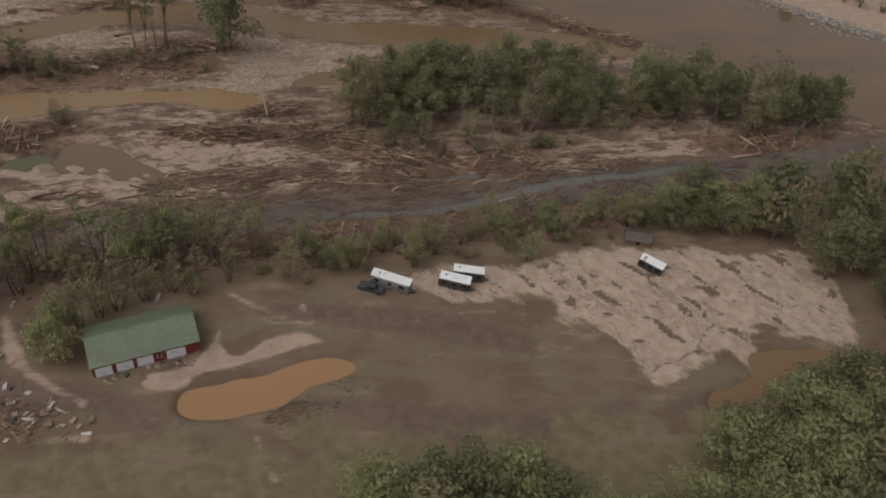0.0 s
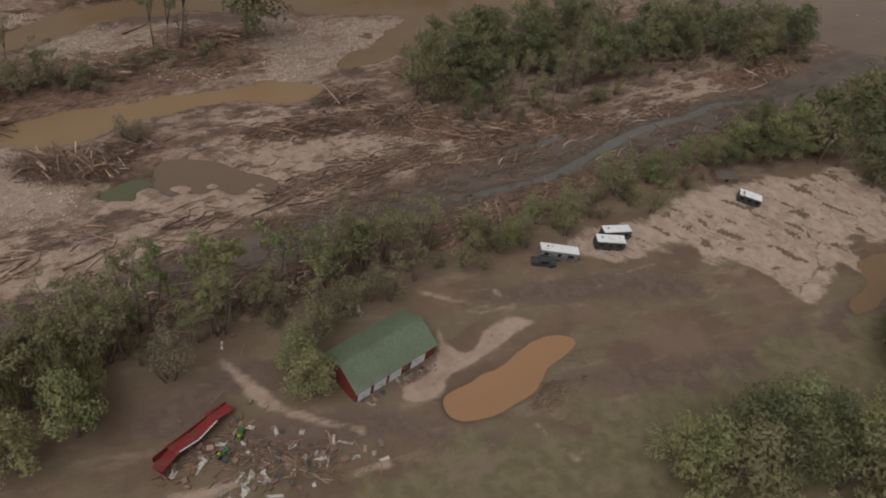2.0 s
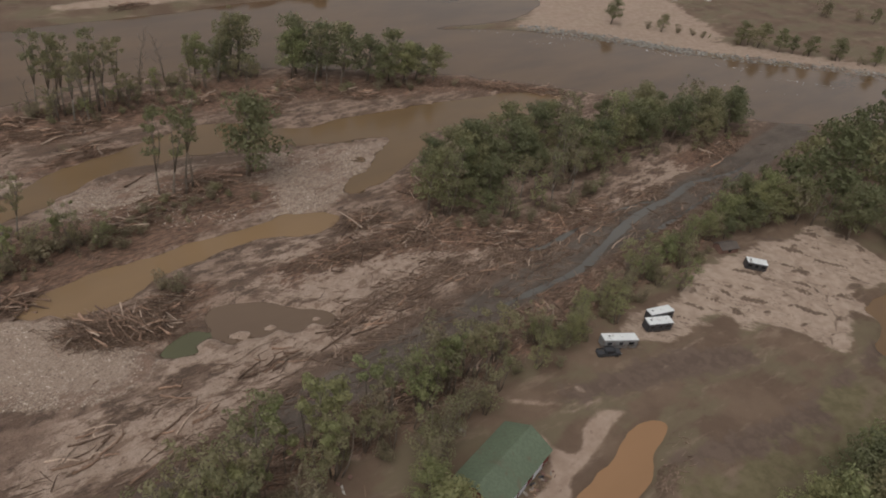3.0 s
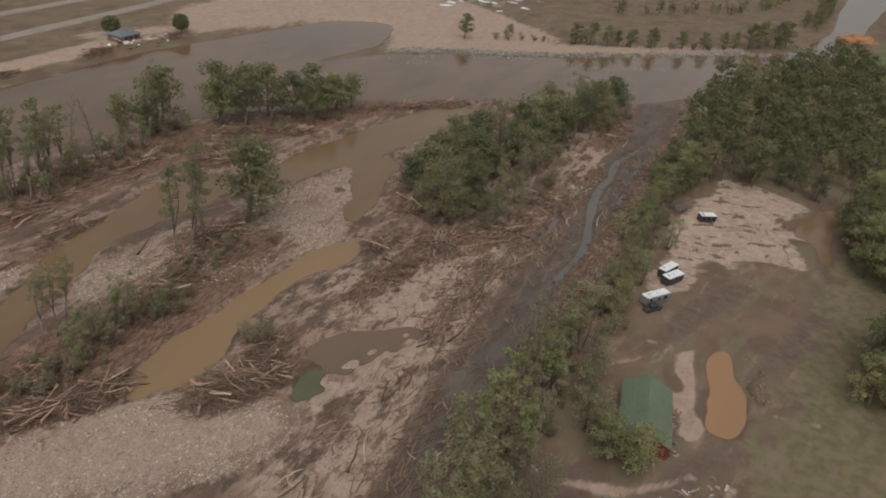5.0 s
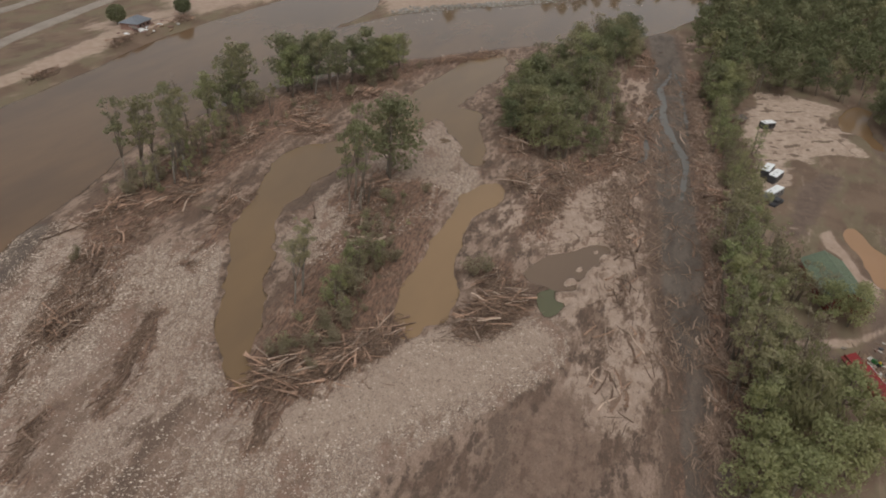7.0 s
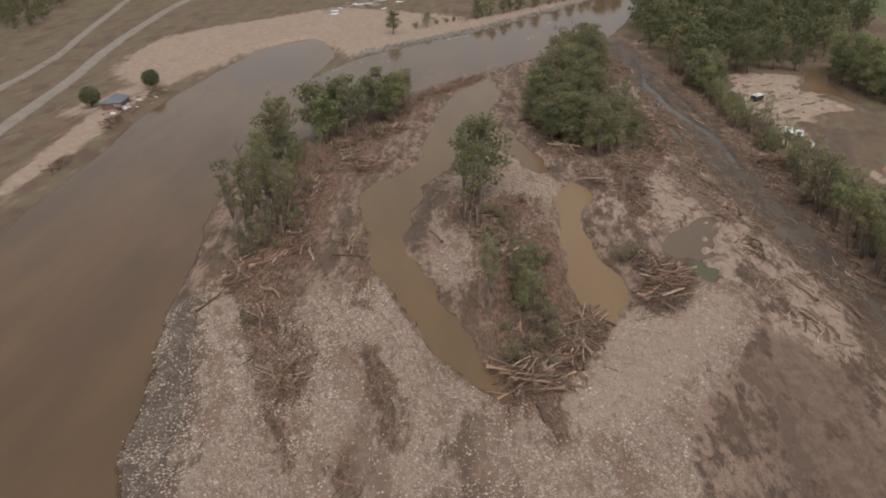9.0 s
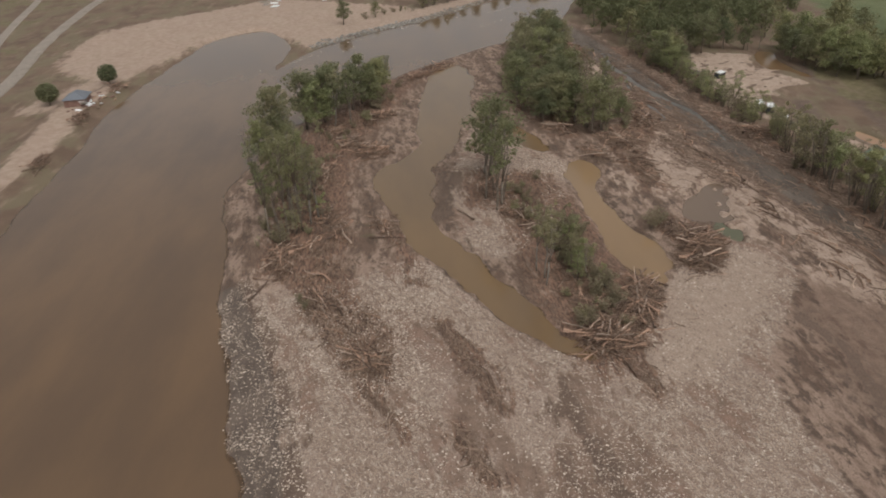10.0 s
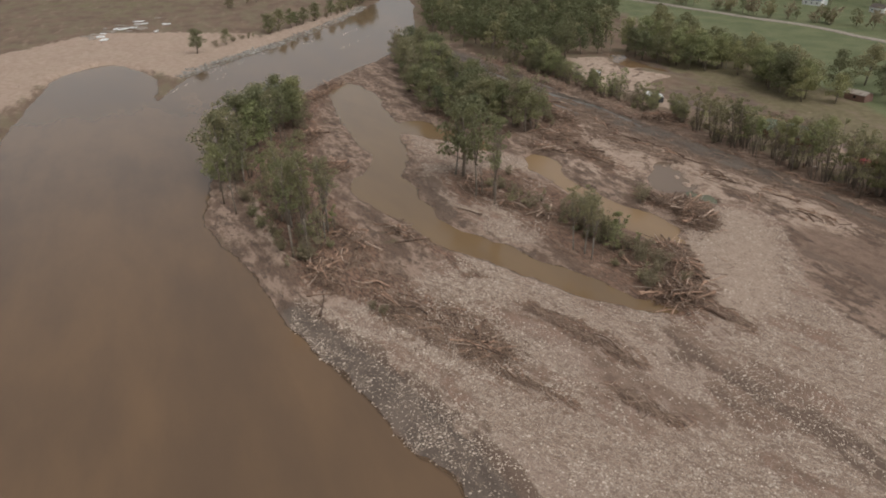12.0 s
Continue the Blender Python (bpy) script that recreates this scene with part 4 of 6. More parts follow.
# the middle island
want("broad", -60.8, 205.5, 26, "island trees")
want("slim", -59, 207.5, 24, "island trees")
for x, y, h in ((-84.5, 200, 27), (-81, 199, 26), (-77.5, 204, 27), (-122, 183.3, 20), (-116.3, 186, 17), (-119, 184, 18)):
    want("slim", x, y, h, "island trees")
for x, y, h in ((-78, 199, 12), (-76, 202, 11)):
    want("bare", x, y, h, "bare trees")
for x, y, h in ((-104, 181, 7), (-100, 179, 6.5), (-108, 179, 6), (-112, 176, 6), (-127, 168, 5), (-122, 170, 5), (-131, 171, 4), (-118, 173, 5), (-90, 160, 5), (-87, 158, 5), (-136, 173, 4), (-96, 177, 5), (-125, 173, 5), (-84, 195, 4), (-71, 199, 4)):
    want("shrub", x, y, h, "island shrubs")
want_along(("shrub", "muddy", "shrub"), [(-138, 171), (-118, 175), (-100, 181), (-84, 188), (-66, 197)], 3.2, 5.0, 1.6, 4.2, "island shrubs", 21)
want_along(("shrub", "muddy"), [(-112, 244), (-90, 250), (-60, 260), (-30, 264)], 4.5, 5.0, 1.6, 4.0, "island shrubs", 22)
for x, y, h in ((-139, 233, 3), (-137, 235, 2.4)):
    want("shrub", x, y, h, "island shrubs")
want_along(("shrub", "shrub", "muddy"), [(-134, 170), (-118, 174), (-104, 180), (-88, 187), (-72, 197)], 1.9, 4.5, 1.2, 3.6, "island shrubs", 31)
want_along(("muddy", "lean"), [(-124, 172), (-112, 178), (-98, 182)], 2.6, 3.0, 5, 10, "island trees", 32)
want_along(("shrub", "muddy"), [(-118, 250), (-100, 254), (-82, 260), (-60, 268)], 2.6, 5.0, 1.5, 4.5, "island shrubs", 33)
# the large wooded island
WOODED = [(-20, 172), (-8, 166), (14, 171), (36, 179), (56, 192), (90, 196), (122, 203), (127, 213), (100, 219), (72, 216), (48, 217), (22, 212), (-2, 204), (-12, 195), (-21, 183)]
want_in(("broad", "broad", "slim", "muddy", "broad"), WOODED, 6.0, 7.5, 19, "island trees", 5)
want_along(("shrub", "muddy"), [(-22, 180), (-15, 168), (8, 166), (34, 175), (52, 188), (88, 193), (120, 200)], 6, 1.5, 3, 6, "island shrubs", 6)
# the hedgerow along the creek
HEDGE = [(-112, 91), (-92, 97), (-82, 100.5), (-70, 104.5), (-58, 108), (-30, 115)]
HEDGE_EAST = [(-30, 115), (4, 127), (44, 143), (92, 161)]
want_along(("lean", "lean", "muddy", "lean"), HEDGE, 2.3, 4.5, 8, 16.5, "hedgerow trees", 7)
want_along(("shrub", "muddy", "shrub"), HEDGE, 4.0, 5.5, 2.0, 4.5, "hedgerow shrubs", 8)
want_along(("lean", "muddy", "muddy"), HEDGE_EAST, 2.3, 4.0, 5, 10, "hedgerow trees", 18)
want_along(("shrub", "muddy", "shrub"), HEDGE_EAST, 2.8, 5.5, 2.0, 5.0, "hedgerow shrubs", 19)
for x, y, h in ((-84.3, 102.5, 18), (-82.2, 105.5, 16.5), (-71.8, 107, 15), (-69, 109, 15.5), (-60.2, 112, 14), (-92, 99.7, 16.5), (-49, 111, 13)):
    want("lean", x, y, h, "hedgerow trees")
for x, y, h in ((-92, 89, 17), (-103, 88, 18)):
    want("willow", x, y, h, "willows")
for x, y, h in ((-92, 83, 15), (-96, 95, 13), (-99, 78, 14), (-57.5, 86.5, 12), (-59, 91, 11), (-110, 84, 15), (-113, 92, 14), (-105, 94, 14), (-106, 80, 14), (-117, 86, 15), (-121, 92, 14)):
    want("fresh", x, y, h, "hedgerow trees")
for x, y, h in ((60, 147, 12), (70, 150, 14), (80, 152, 14), (50, 144, 9), (-13, 118, 9), (30, 138, 9)):
    want("fresh", x, y, h, "hedgerow trees")
for x, y, h in ((-57, 94, 11), (26, 127, 10), (2, 121, 10), (-79, 92, 13), (-44, 106, 10), (-52, 100, 11), (-48, 103, 11), (-40, 106, 10), (-55, 98, 12)):
    want("muddy", x, y, h, "hedgerow trees")
# the eastern wood
EAST_WOOD = [(85, 151), (98, 142), (110, 131), (109, 112), (122, 98), (150, 88), (210, 74), (300, 108), (335, 150), (330, 186), (290, 188), (200, 192), (165, 190), (140, 183), (115, 174), (96, 163)]
want_in(("deep", "deep", "broad", "deep"), EAST_WOOD, 9.8, 13, 21, "inner woodland", 9)
want_along(("slim", "broad", "shrub"), [(84, 150), (98, 141), (108, 129), (104, 112), (108, 96)], 6, 2, 9, 17, "woodland trees", 10)
# trees by the south field
for x, y, h in ((2, 60, 17), (8, 64, 17), (14, 64, 18), (21, 65, 18), (27, 63, 17), (33, 62, 17), (39, 61, 17), (-1, 63, 15), (17, 58, 17), (28, 56, 17), (47, 66, 16), (57, 77, 17), (64, 75, 18),
                (69, 86, 18), (75, 82, 19), (82, 86, 19), (91, 87, 19), (98, 92, 20), (104, 98, 18), (64, 66, 17), (90, 76, 18), (72, 74, 17), (-6, 52, 13), (60, 70, 16)):
    want("fresh" if (x + y) % 3 else "broad", x, y, h, "field-edge trees")
for x, y, h in ((7, 58, 18), (95, 133, 19), (67, 151, 16), (82, 100, 15), (9, 42, 19), (20, 23, 19), (2, 27, 15), (60, 84, 12), (69, 90, 13), (76, 93, 14), (85, 97, 15), (92, 98, 15)):
    want("broad", x, y, h, "field-edge trees")
for x, y, h in ((61, 144.5, 10), (67, 144, 11), (74, 145.5, 12), (81, 147, 13), (88, 147, 14), (56, 143, 8)):
    want("broad", x, y, h, "hedgerow trees")
for x, y, h in ((90, 142, 13), (96, 138, 12), (85, 143.5, 12)):
    want("bare", x, y, h, "bare trees")
want_along(("broad",), [(40, 45), (75, 55), (115, 62), (160, 66)], 7, 5, 13, 19, "inner woodland", 11)
want_along(("broad", "broad", "slim"), [(14, 50), (30, 53), (60, 64), (92, 76), (122, 86)], 5.5, 4, 12, 18, "inner woodland", 24)
want_along(("broad", "broad", "shrub"), [(330, 75), (262, 12), (190, -25), (120, -70)], 6, 3, 8, 14, "far trees", 12)
want_in(("broad",), [(320, -10), (250, -60), (170, -110), (90, -140), (120, -200), (330, -120), (420, 20)], 17, 14, 19, "far trees", 13)
want_along(("broad",), [(-60, 12), (-30, 26), (-8, 30)], 7, 3, 9, 14, "far trees", 14)
want_in(("broad",), [(420, 170), (520, 205), (700, 235), (760, 120), (560, 60), (420, 90)], 19, 15, 21, "far trees", 15)
want_along(("deep", "broad"), [(418, 236), (450, 244), (500, 256), (580, 282)], 6, 5, 9, 14, "far trees", 27)
want_in(("deep",), [(120, 545), (160, 590), (230, 615), (290, 640), (240, 700), (90, 640)], 13, 9, 14, "far trees", 28)
# the far bank
for x, y, h in ((148, 322, 10), (171, 310, 7), (205, 289, 9), (212, 284, 10), (219, 277, 9), (226, 274, 7), (233, 270, 8), (245, 263, 9), (262, 253, 8), (276, 246, 8), (291, 241, 8), (312, 234, 12), (320, 231, 13), (333, 226, 13), (345, 224, 12), (300, 238, 8)):
    want("broad", x, y, h * 1.4, "far-bank trees")
for x, y, h in ((16.5, 383, 9), (-14, 389.5, 9.5)):
    want("round", x, y, h, "round garden trees")
want_along(("shrub", "muddy", "shrub"), [(160, 317), (205, 291), (250, 261), (300, 238), (345, 226)], 7, 3, 2.5, 5.5, "far-bank shrubs", 25)
want_in(("broad",), [(-60, 520), (60, 560), (200, 640), (150, 720), (-150, 640)], 17, 9, 14, "far trees", 16)
want_along(("broad", "shrub"), [(300, 330), (380, 300), (480, 290), (620, 330)], 11, 5, 7, 12, "far trees", 17)


def join_trees(name, rows, label):
    """Far trees in one mesh: rows of a template and its pose."""
    co, faces, mats, slots, at = [], [], [], [], 0
    for thing, m in rows:
        for o in thing.children:
            me = o.data
            v = np.empty(len(me.vertices) * 3)
            me.vertices.foreach_get("co", v)
            v = v.reshape(-1, 3) @ np.array(m.to_3x3()).T + np.array(m.translation)
            if o.name.startswith("crown"):
                # far off, a fifth of the leaves, larger, and the main stem alone
                v = v.reshape(-1, 4, 3)[::5]
                c = v.mean(1, keepdims=True)
                v = (c + (v - c) * 1.9).reshape(-1, 3)
                faces += (at + np.arange(len(v)).reshape(-1, 4)).tolist()
                if me.materials[0] not in mats:
                    mats.append(me.materials[0])
                slots += [mats.index(me.materials[0])] * (len(v) // 4)
                co.append(v)
                at += len(v)
                continue
            if me.materials[0] not in mats:
                mats.append(me.materials[0])
            stem = [tuple(p.vertices) for p in me.polygons[:20]]
            v = v[:max(map(max, stem)) + 1]
            faces += [[at + i for i in p] for p in stem]
            slots += [mats.index(me.materials[0])] * len(stem)
            co.append(v)
            at += len(v)
    me = mesh_from(name, np.concatenate(co).tolist(), faces)
    for mat in mats:
        me.materials.append(mat)
    me.polygons.foreach_set("material_index", slots)
    tagged(piece(name, me, None), label, "trees", kind="stuff")


def plant():
    variants = {"broad": 6, "slim": 5, "shrub": 4, "muddy": 4, "willow": 1, "bare": 2, "round": 1, "lean": 4, "fresh": 4, "deep": 4}
    far = []
    spare = []
    for k, (kind, spots) in enumerate(WANTED.items()):
        r = random.Random(100 + k)
        x, y = np.array([s[0] for s in spots]), np.array([s[1] for s in spots])
        z, wet = land(x, y, True)
        dry = np.minimum.reduce([wet[n] for n in wet]) > 1.0
        stock = [make_tree(kind, 20 * k + v) for v in range(variants[kind])]
        fresh = set(range(len(stock)))
        for i, (sx, sy, h, group) in enumerate(spots):
            if not dry[i]:
                continue
            v = r.randrange(len(stock))
            thing, H = stock[v]
            s = h / H
            spot = pose(sx, sy, z[i] - 0.05, r.uniform(-4, 4), r.uniform(-4, 4), r.uniform(0, 360))
            size = Matrix.Diagonal((s * r.uniform(0.9, 1.15), s * r.uniform(0.9, 1.15), s, 1))
            if group in ("inner woodland", "far trees"):
                far.append((thing, spot @ size))
            elif v in fresh and 0.8 < s < 1.25:
                fresh.discard(v)
                thing.matrix_basis = spot
                tagged(thing, group=group)
            else:
                tagged(copy_thing(thing, spot @ size), group=group)
        spare += [stock[v][0] for v in fresh]
    join_trees("woodland", far, "dense green deciduous woodland and far tree belts")
    for thing in spare:
        for o in (*thing.children_recursive, thing):
            bpy.data.objects.remove(o)


plant()

# ---- driftwood ----
def log_meshes():
    """Stripped trunks one metre long: bent, tapered, some with a flared root end or a forked knee."""
    out = []
    for v in range(9):
        r = random.Random(400 + v)
        verts, faces = [], []
        sway, rise = r.uniform(-.09, .09), r.uniform(-.02, .06)
        line = [(-0.5 + i / 6, sway * math.sin(i / 6 * 3.1) + r.uniform(-.015, .015), rise * math.sin(i / 6 * 3.1)) for i in range(7)]
        fat = [1.0, 0.95, 0.9, 0.8, 0.68, 0.55, 0.3]
        if v % 3 == 0:
            fat[0] = 1.9
        if v % 4 == 1:
            line[-1] = (0.46, line[-1][1] + r.choice((-.1, .1)), 0.05)
        tube(verts, faces, line, [0.02 * f for f in fat], 6)
        if v % 3 == 0:
            for i in range(6):
                x, y, z = verts[i]
                k = r.uniform(0.35, 1.5)
                verts[i] = (x - 0.03 * k, y * k, z * k)
        out.append(mesh_from("log", verts, faces))
    return out


LOGS = log_meshes()
for i, me in enumerate(LOGS):
    me.materials.append(WOOD_PALE if i in (2, 8) else WOOD)


def sticks(name, spots, parent=None, mat=None):
    """Many thin bent branches in one mesh: rows of x, y, z, length, radius, heading, pitch."""
    q = np.array(spots, float)
    n = len(q)
    r = np.random.RandomState(n)
    h, p = q[:, 5], q[:, 6]
    d = np.stack([np.cos(h) * np.cos(p), np.sin(h) * np.cos(p), np.sin(p)], 1) * q[:, 3:4] / 2
    side = np.stack([-np.sin(h), np.cos(h), 0 * h], 1)
    over = np.cross(d / np.linalg.norm(d, axis=1)[:, None], side)
    rings = []
    for u, thick in ((-1, 1.0), (0.1, 0.75), (1, 0.25)):
        c = q[:, :3] + d * u + side * (r.normal(0, 0.07, n) * q[:, 3])[:, None] * (1 - u * u)
        for w in (0, 2.1, 4.2):
            rings.append(c + (side * math.cos(w) + over * math.sin(w)) * (q[:, 4] * thick)[:, None])
    verts = np.stack(rings, 1).reshape(-1, 3)
    one = [(3 * k + i, 3 * k + (i + 1) % 3, 3 * k + 3 + (i + 1) % 3, 3 * k + 3 + i) for k in range(2) for i in range(3)]
    faces = (np.array(one)[None] + 9 * np.arange(n)[:, None, None]).reshape(-1, 4)
    return piece(name, mesh_from(name, verts.tolist(), faces.tolist()), mat or STICK, parent)


def driftwood_jam(x, y, long, wide, heading, count, tall, seed, thick=12, lie=None, label="tangled jam of stripped brown flood driftwood"):
    r = random.Random(seed)
    thing = new("driftwood_jam")
    z0 = float(land([x], [y])[0])
    thing.matrix_basis = Matrix.Translation((x, y, z0))
    tagged(thing, label, "driftwood", "driftwood jams")
    cs, sn = math.cos(heading), math.sin(heading)
    lie = heading if lie is None else lie
    rows = []
    for i in range(count):
        u, v = r.gauss(0, 0.42), r.gauss(0, 0.42)
        px, py = u * long * cs - v * wide * sn, u * long * sn + v * wide * cs
        heap = tall * math.exp(-(u * u + v * v) * 1.6)
        rows.append((px, py, heap * r.random() ** 0.7))
    g = land([x + p[0] for p in rows], [y + p[1] for p in rows])
    for (px, py, up), gz in zip(rows, g):
        length, fat = 2.2 + 8.0 * r.random() ** 1.4, r.uniform(0.6, 1.6)
        m = pose(px, py, gz - z0 + up + 0.12, 0, r.uniform(-14, 14), math.degrees(lie) + r.gauss(0, 42) + r.choice((0, 180)))
        ob = piece("log", r.choice(LOGS), None, thing)
        ob.matrix_basis = m @ pose(0, 0, 0, r.uniform(0, 360)) @ Matrix.Diagonal((length, length * 0.5 * fat + 2.6, length * 0.5 * fat + 2.6, 1))
    n = count * thick
    us = [(r.gauss(0, 0.48), r.gauss(0, 0.48)) for _ in range(n)]
    pts = [(u * long * cs - v * wide * sn, u * long * sn + v * wide * cs, u, v) for u, v in us]
    g = land([x + p[0] for p in pts], [y + p[1] for p in pts])
    spots = [(px, py, gz - z0 + 0.1 + tall * 0.8 * math.exp(-(u * u + v * v) * 1.6) * r.random(), r.uniform(0.8, 4.5), r.uniform(0.03, 0.10),
              lie + r.gauss(0, 0.8), r.uniform(-.35, .35)) for (px, py, u, v), gz in zip(pts, g)]
    tagged(sticks("brushwood", spots, thing), "fine broken branches", kind="stuff")


# centre, reach along and across, heading, logs, height, how the logs lie
JAMS = [
    (-140.5, 169.5, 6, 6, -0.9, 90, 2.4, -0.5), (-128, 164, 11, 3.6, -0.16, 110, 1.8, -0.3), (-118, 162.5, 5, 3, 0.2, 40, 1.2, 0.1), (-128, 173, 9, 4, 0.3, 40, 1.2, 0.3),
    (-99.5, 148.6, 10, 4.6, -0.12, 160, 3.0, -0.75), (-90, 154, 6, 4, 0.5, 40, 1.4, 0.2),
    (-48, 162, 10, 4, 0.2, 70, 1.4, 0.2), (-26, 168, 9, 5, 0.5, 90, 1.8, 0.6), (-4, 160, 10, 4, 0.25, 80, 1.5, 0.2), (22, 168, 9, 4, 0.4, 50, 1.2, 0.4),
    (-15, 125.5, 7.5, 5.0, 0.6, 130, 3.0, 1.2), (-120, 246, 9, 3.5, 0.3, 70, 1.6, 0.1), (-100, 241, 10, 4, 0.5, 50, 1.2, 0.5), (-66, 256, 10, 4, 0.5, 55, 1.2, 0.5),
    (-30, 264, 8, 4, 0.8, 70, 1.8, 0.3), (-47, 246, 6, 5, 0.9, 90, 2.2, -0.3), (-38, 256, 7, 4, 0.9, 70, 1.8, 0.2), (-12, 254, 9, 4, -0.2, 60, 1.6, -0.2),
    (-70, 203, 9, 4, 0.3, 60, 1.4, 0.3), (-92, 188, 9, 4, 0.3, 50, 1.2, 0.3), (-84, 196, 6, 3, 0.3, 40, 1.2, -0.2),
    (-156, 214, 5.5, 4.5, 0.75, 60, 1.3, 0.9), (-137, 230, 6, 4.5, 0.7, 40, 1.0, 0.8), (62, 247, 10, 5, -0.4, 60, 1.6, -0.4), (98, 190, 12, 4, 0.4, 60, 1.2, 0.4), (-91, 100, 8, 4, 0.8, 50, 1.6, 1.0),
    (10, 206, 10, 4, 0.5, 35, 1.2, 0.5), (-15, 190, 8, 4, 0.9, 50, 1.4, 0.9), (-38, 176, 9, 4, 0.4, 60, 1.3, 0.3),
    (-32, 363, 9, 2.5, 0.45, 25, 1.0, 0.4), (8, 374, 8, 2.0, 0.4, 25, 1.0, 0.4), (-74, 348, 8, 2.5, 0.35, 20, 0.8, 0.3), (45, 254, 9, 4, -0.3, 60, 1.5, -0.3), (-100, 227.5, 7, 1.6, 0.55, 36, 0.9, 0.55)]
for i, (x, y, long, wide, heading, count, tall, lie) in enumerate(JAMS):
    driftwood_jam(x, y, long, wide, heading, count, tall, 600 + i, 22 if count > 100 else 9, lie)


def drift_litter(line, per_metre, seed, low=1.2, high=6.0, fat=0.15):
    r = random.Random(seed)
    q = shore(line, False, 8)
    spots = []
    for (ax, ay, aw), (bx, by, bw) in zip(q[:-1], q[1:]):
        for _ in range(int(math.hypot(bx - ax, by - ay) * per_metre + r.random())):
            u, off, w = r.random(), r.gauss(0, 0.75), r.uniform(0, 6.28)
            spots.append((ax + u * (bx - ax) + off * aw * math.cos(w), ay + u * (by - ay) + off * aw * math.sin(w)))
    px, py = np.array(spots).T
    heaps = fbm(px, py, 7, 81) + 0.25 * np.random.RandomState(seed).rand(len(px)) > 0.58
    spots = [s for s, ok in zip(spots, heaps) if ok]
    g, wet = land([s[0] for s in spots], [s[1] for s in spots], True)
    dry = np.minimum.reduce([wet[n] for n in wet]) > 0.3
    rows = [(x, y, z + 0.1, r.uniform(low, high) * r.uniform(.5, 1), 0.035 + fat * r.random() ** 2.2, FLOW + r.gauss(0, 0.55), r.uniform(-.06, .06))
            for (x, y), z, ok in zip(spots, g, dry) if ok]
    tagged(sticks("driftwood_litter", rows), "flood-strewn sticks and stripped branches lying along the flow", "driftwood", kind="stuff")


for i, line in enumerate(LITTER):
    drift_litter(line, 20, 700 + i)
drift_litter([(-120, 106, 8), (-80, 117, 9), (-40, 134, 10), (0, 146, 10), (45, 162, 9), (90, 178, 8)], 16, 751, 1.5, 7)
drift_litter([(-112, 99, 3), (-80, 106.5, 3.5), (-50, 114, 4), (-20, 125, 4), (20, 140, 5), (60, 155, 5), (100, 170, 5)], 36, 756, 1.5, 7, 0.26)
drift_litter([(-60, 136, 5), (-30, 149, 6), (0, 154, 6), (30, 163, 5), (60, 172, 4)], 22, 757, 1.5, 7, 0.24)
drift_litter([(-20, 79, 2), (-13, 83, 2.5), (-7, 88, 2)], 30, 755, 0.6, 2.5)
drift_litter([(-105, 124, 6), (-70, 132, 7), (-45, 148, 8), (-15, 157, 7)], 7, 752, 1.0, 5)
drift_litter([(-158, 209, 4), (-146, 215, 5), (-132, 226, 6), (-120, 236, 6)], 16, 753, 1.0, 4)


drift_litter([(-79, 76, 2.5), (-72, 79, 3), (-64, 74, 3.5), (-55, 75, 3)], 60, 758, 0.5, 3.0, 0.1)
drift_litter([(-52, 84.5, 1), (-44, 85.5, 1.2), (-36, 89, 1)], 30, 759, 0.4, 2.0, 0.1)


def fallen_log(x0, y0, x1, y1, fat, seed, label="long stripped tree trunk lying on the flood bar"):
    length = math.hypot(x1 - x0, y1 - y0)
    x, y = (x0 + x1) / 2, (y0 + y1) / 2
    z = max(float(v) for v in land([x0, x, x1], [y0, y, y1]))
    ob = piece("fallen_trunk", LOGS[(2, 5, 8, 5, 1, 3, 6, 0)[seed % 8]], None)
    ob.matrix_basis = pose(x, y, z + fat * 0.8, 0, 0, math.degrees(math.atan2(y1 - y0, x1 - x0))) @ Matrix.Diagonal((length, fat * 50, fat * 50, 1))
    tagged(ob, label, "log", "fallen trunks")


for i, row in enumerate(((-157, 220.5, -141, 231.5, .13), (-161, 215, -146, 219, .11), (-152, 212, -146, 222, .12), (-160, 189, -154, 193.5, .2),
                         (-152, 164, -146, 167.5, .35), (-138, 246, -127, 246, .2), (-37, 163, -36, 164.5, .3), (-19, 183, -24, 188, .28), (-58, 196, -50, 193, .2),
                         (85, 180, 95, 185, .3), (-80, 133, -72, 137, .2), (-102, 110, -92, 117, .22), (-64, 131, -55, 136, .2), (-40, 143, -31, 146, .22),
                         (-92, 205, -86, 211, .18), (-10, 135, -1, 139, .2), (20, 147, 28, 151, .2), (-50, 122, -42, 126, .22), (-110, 232, -101, 238, .25))):
    fallen_log(*row, i)


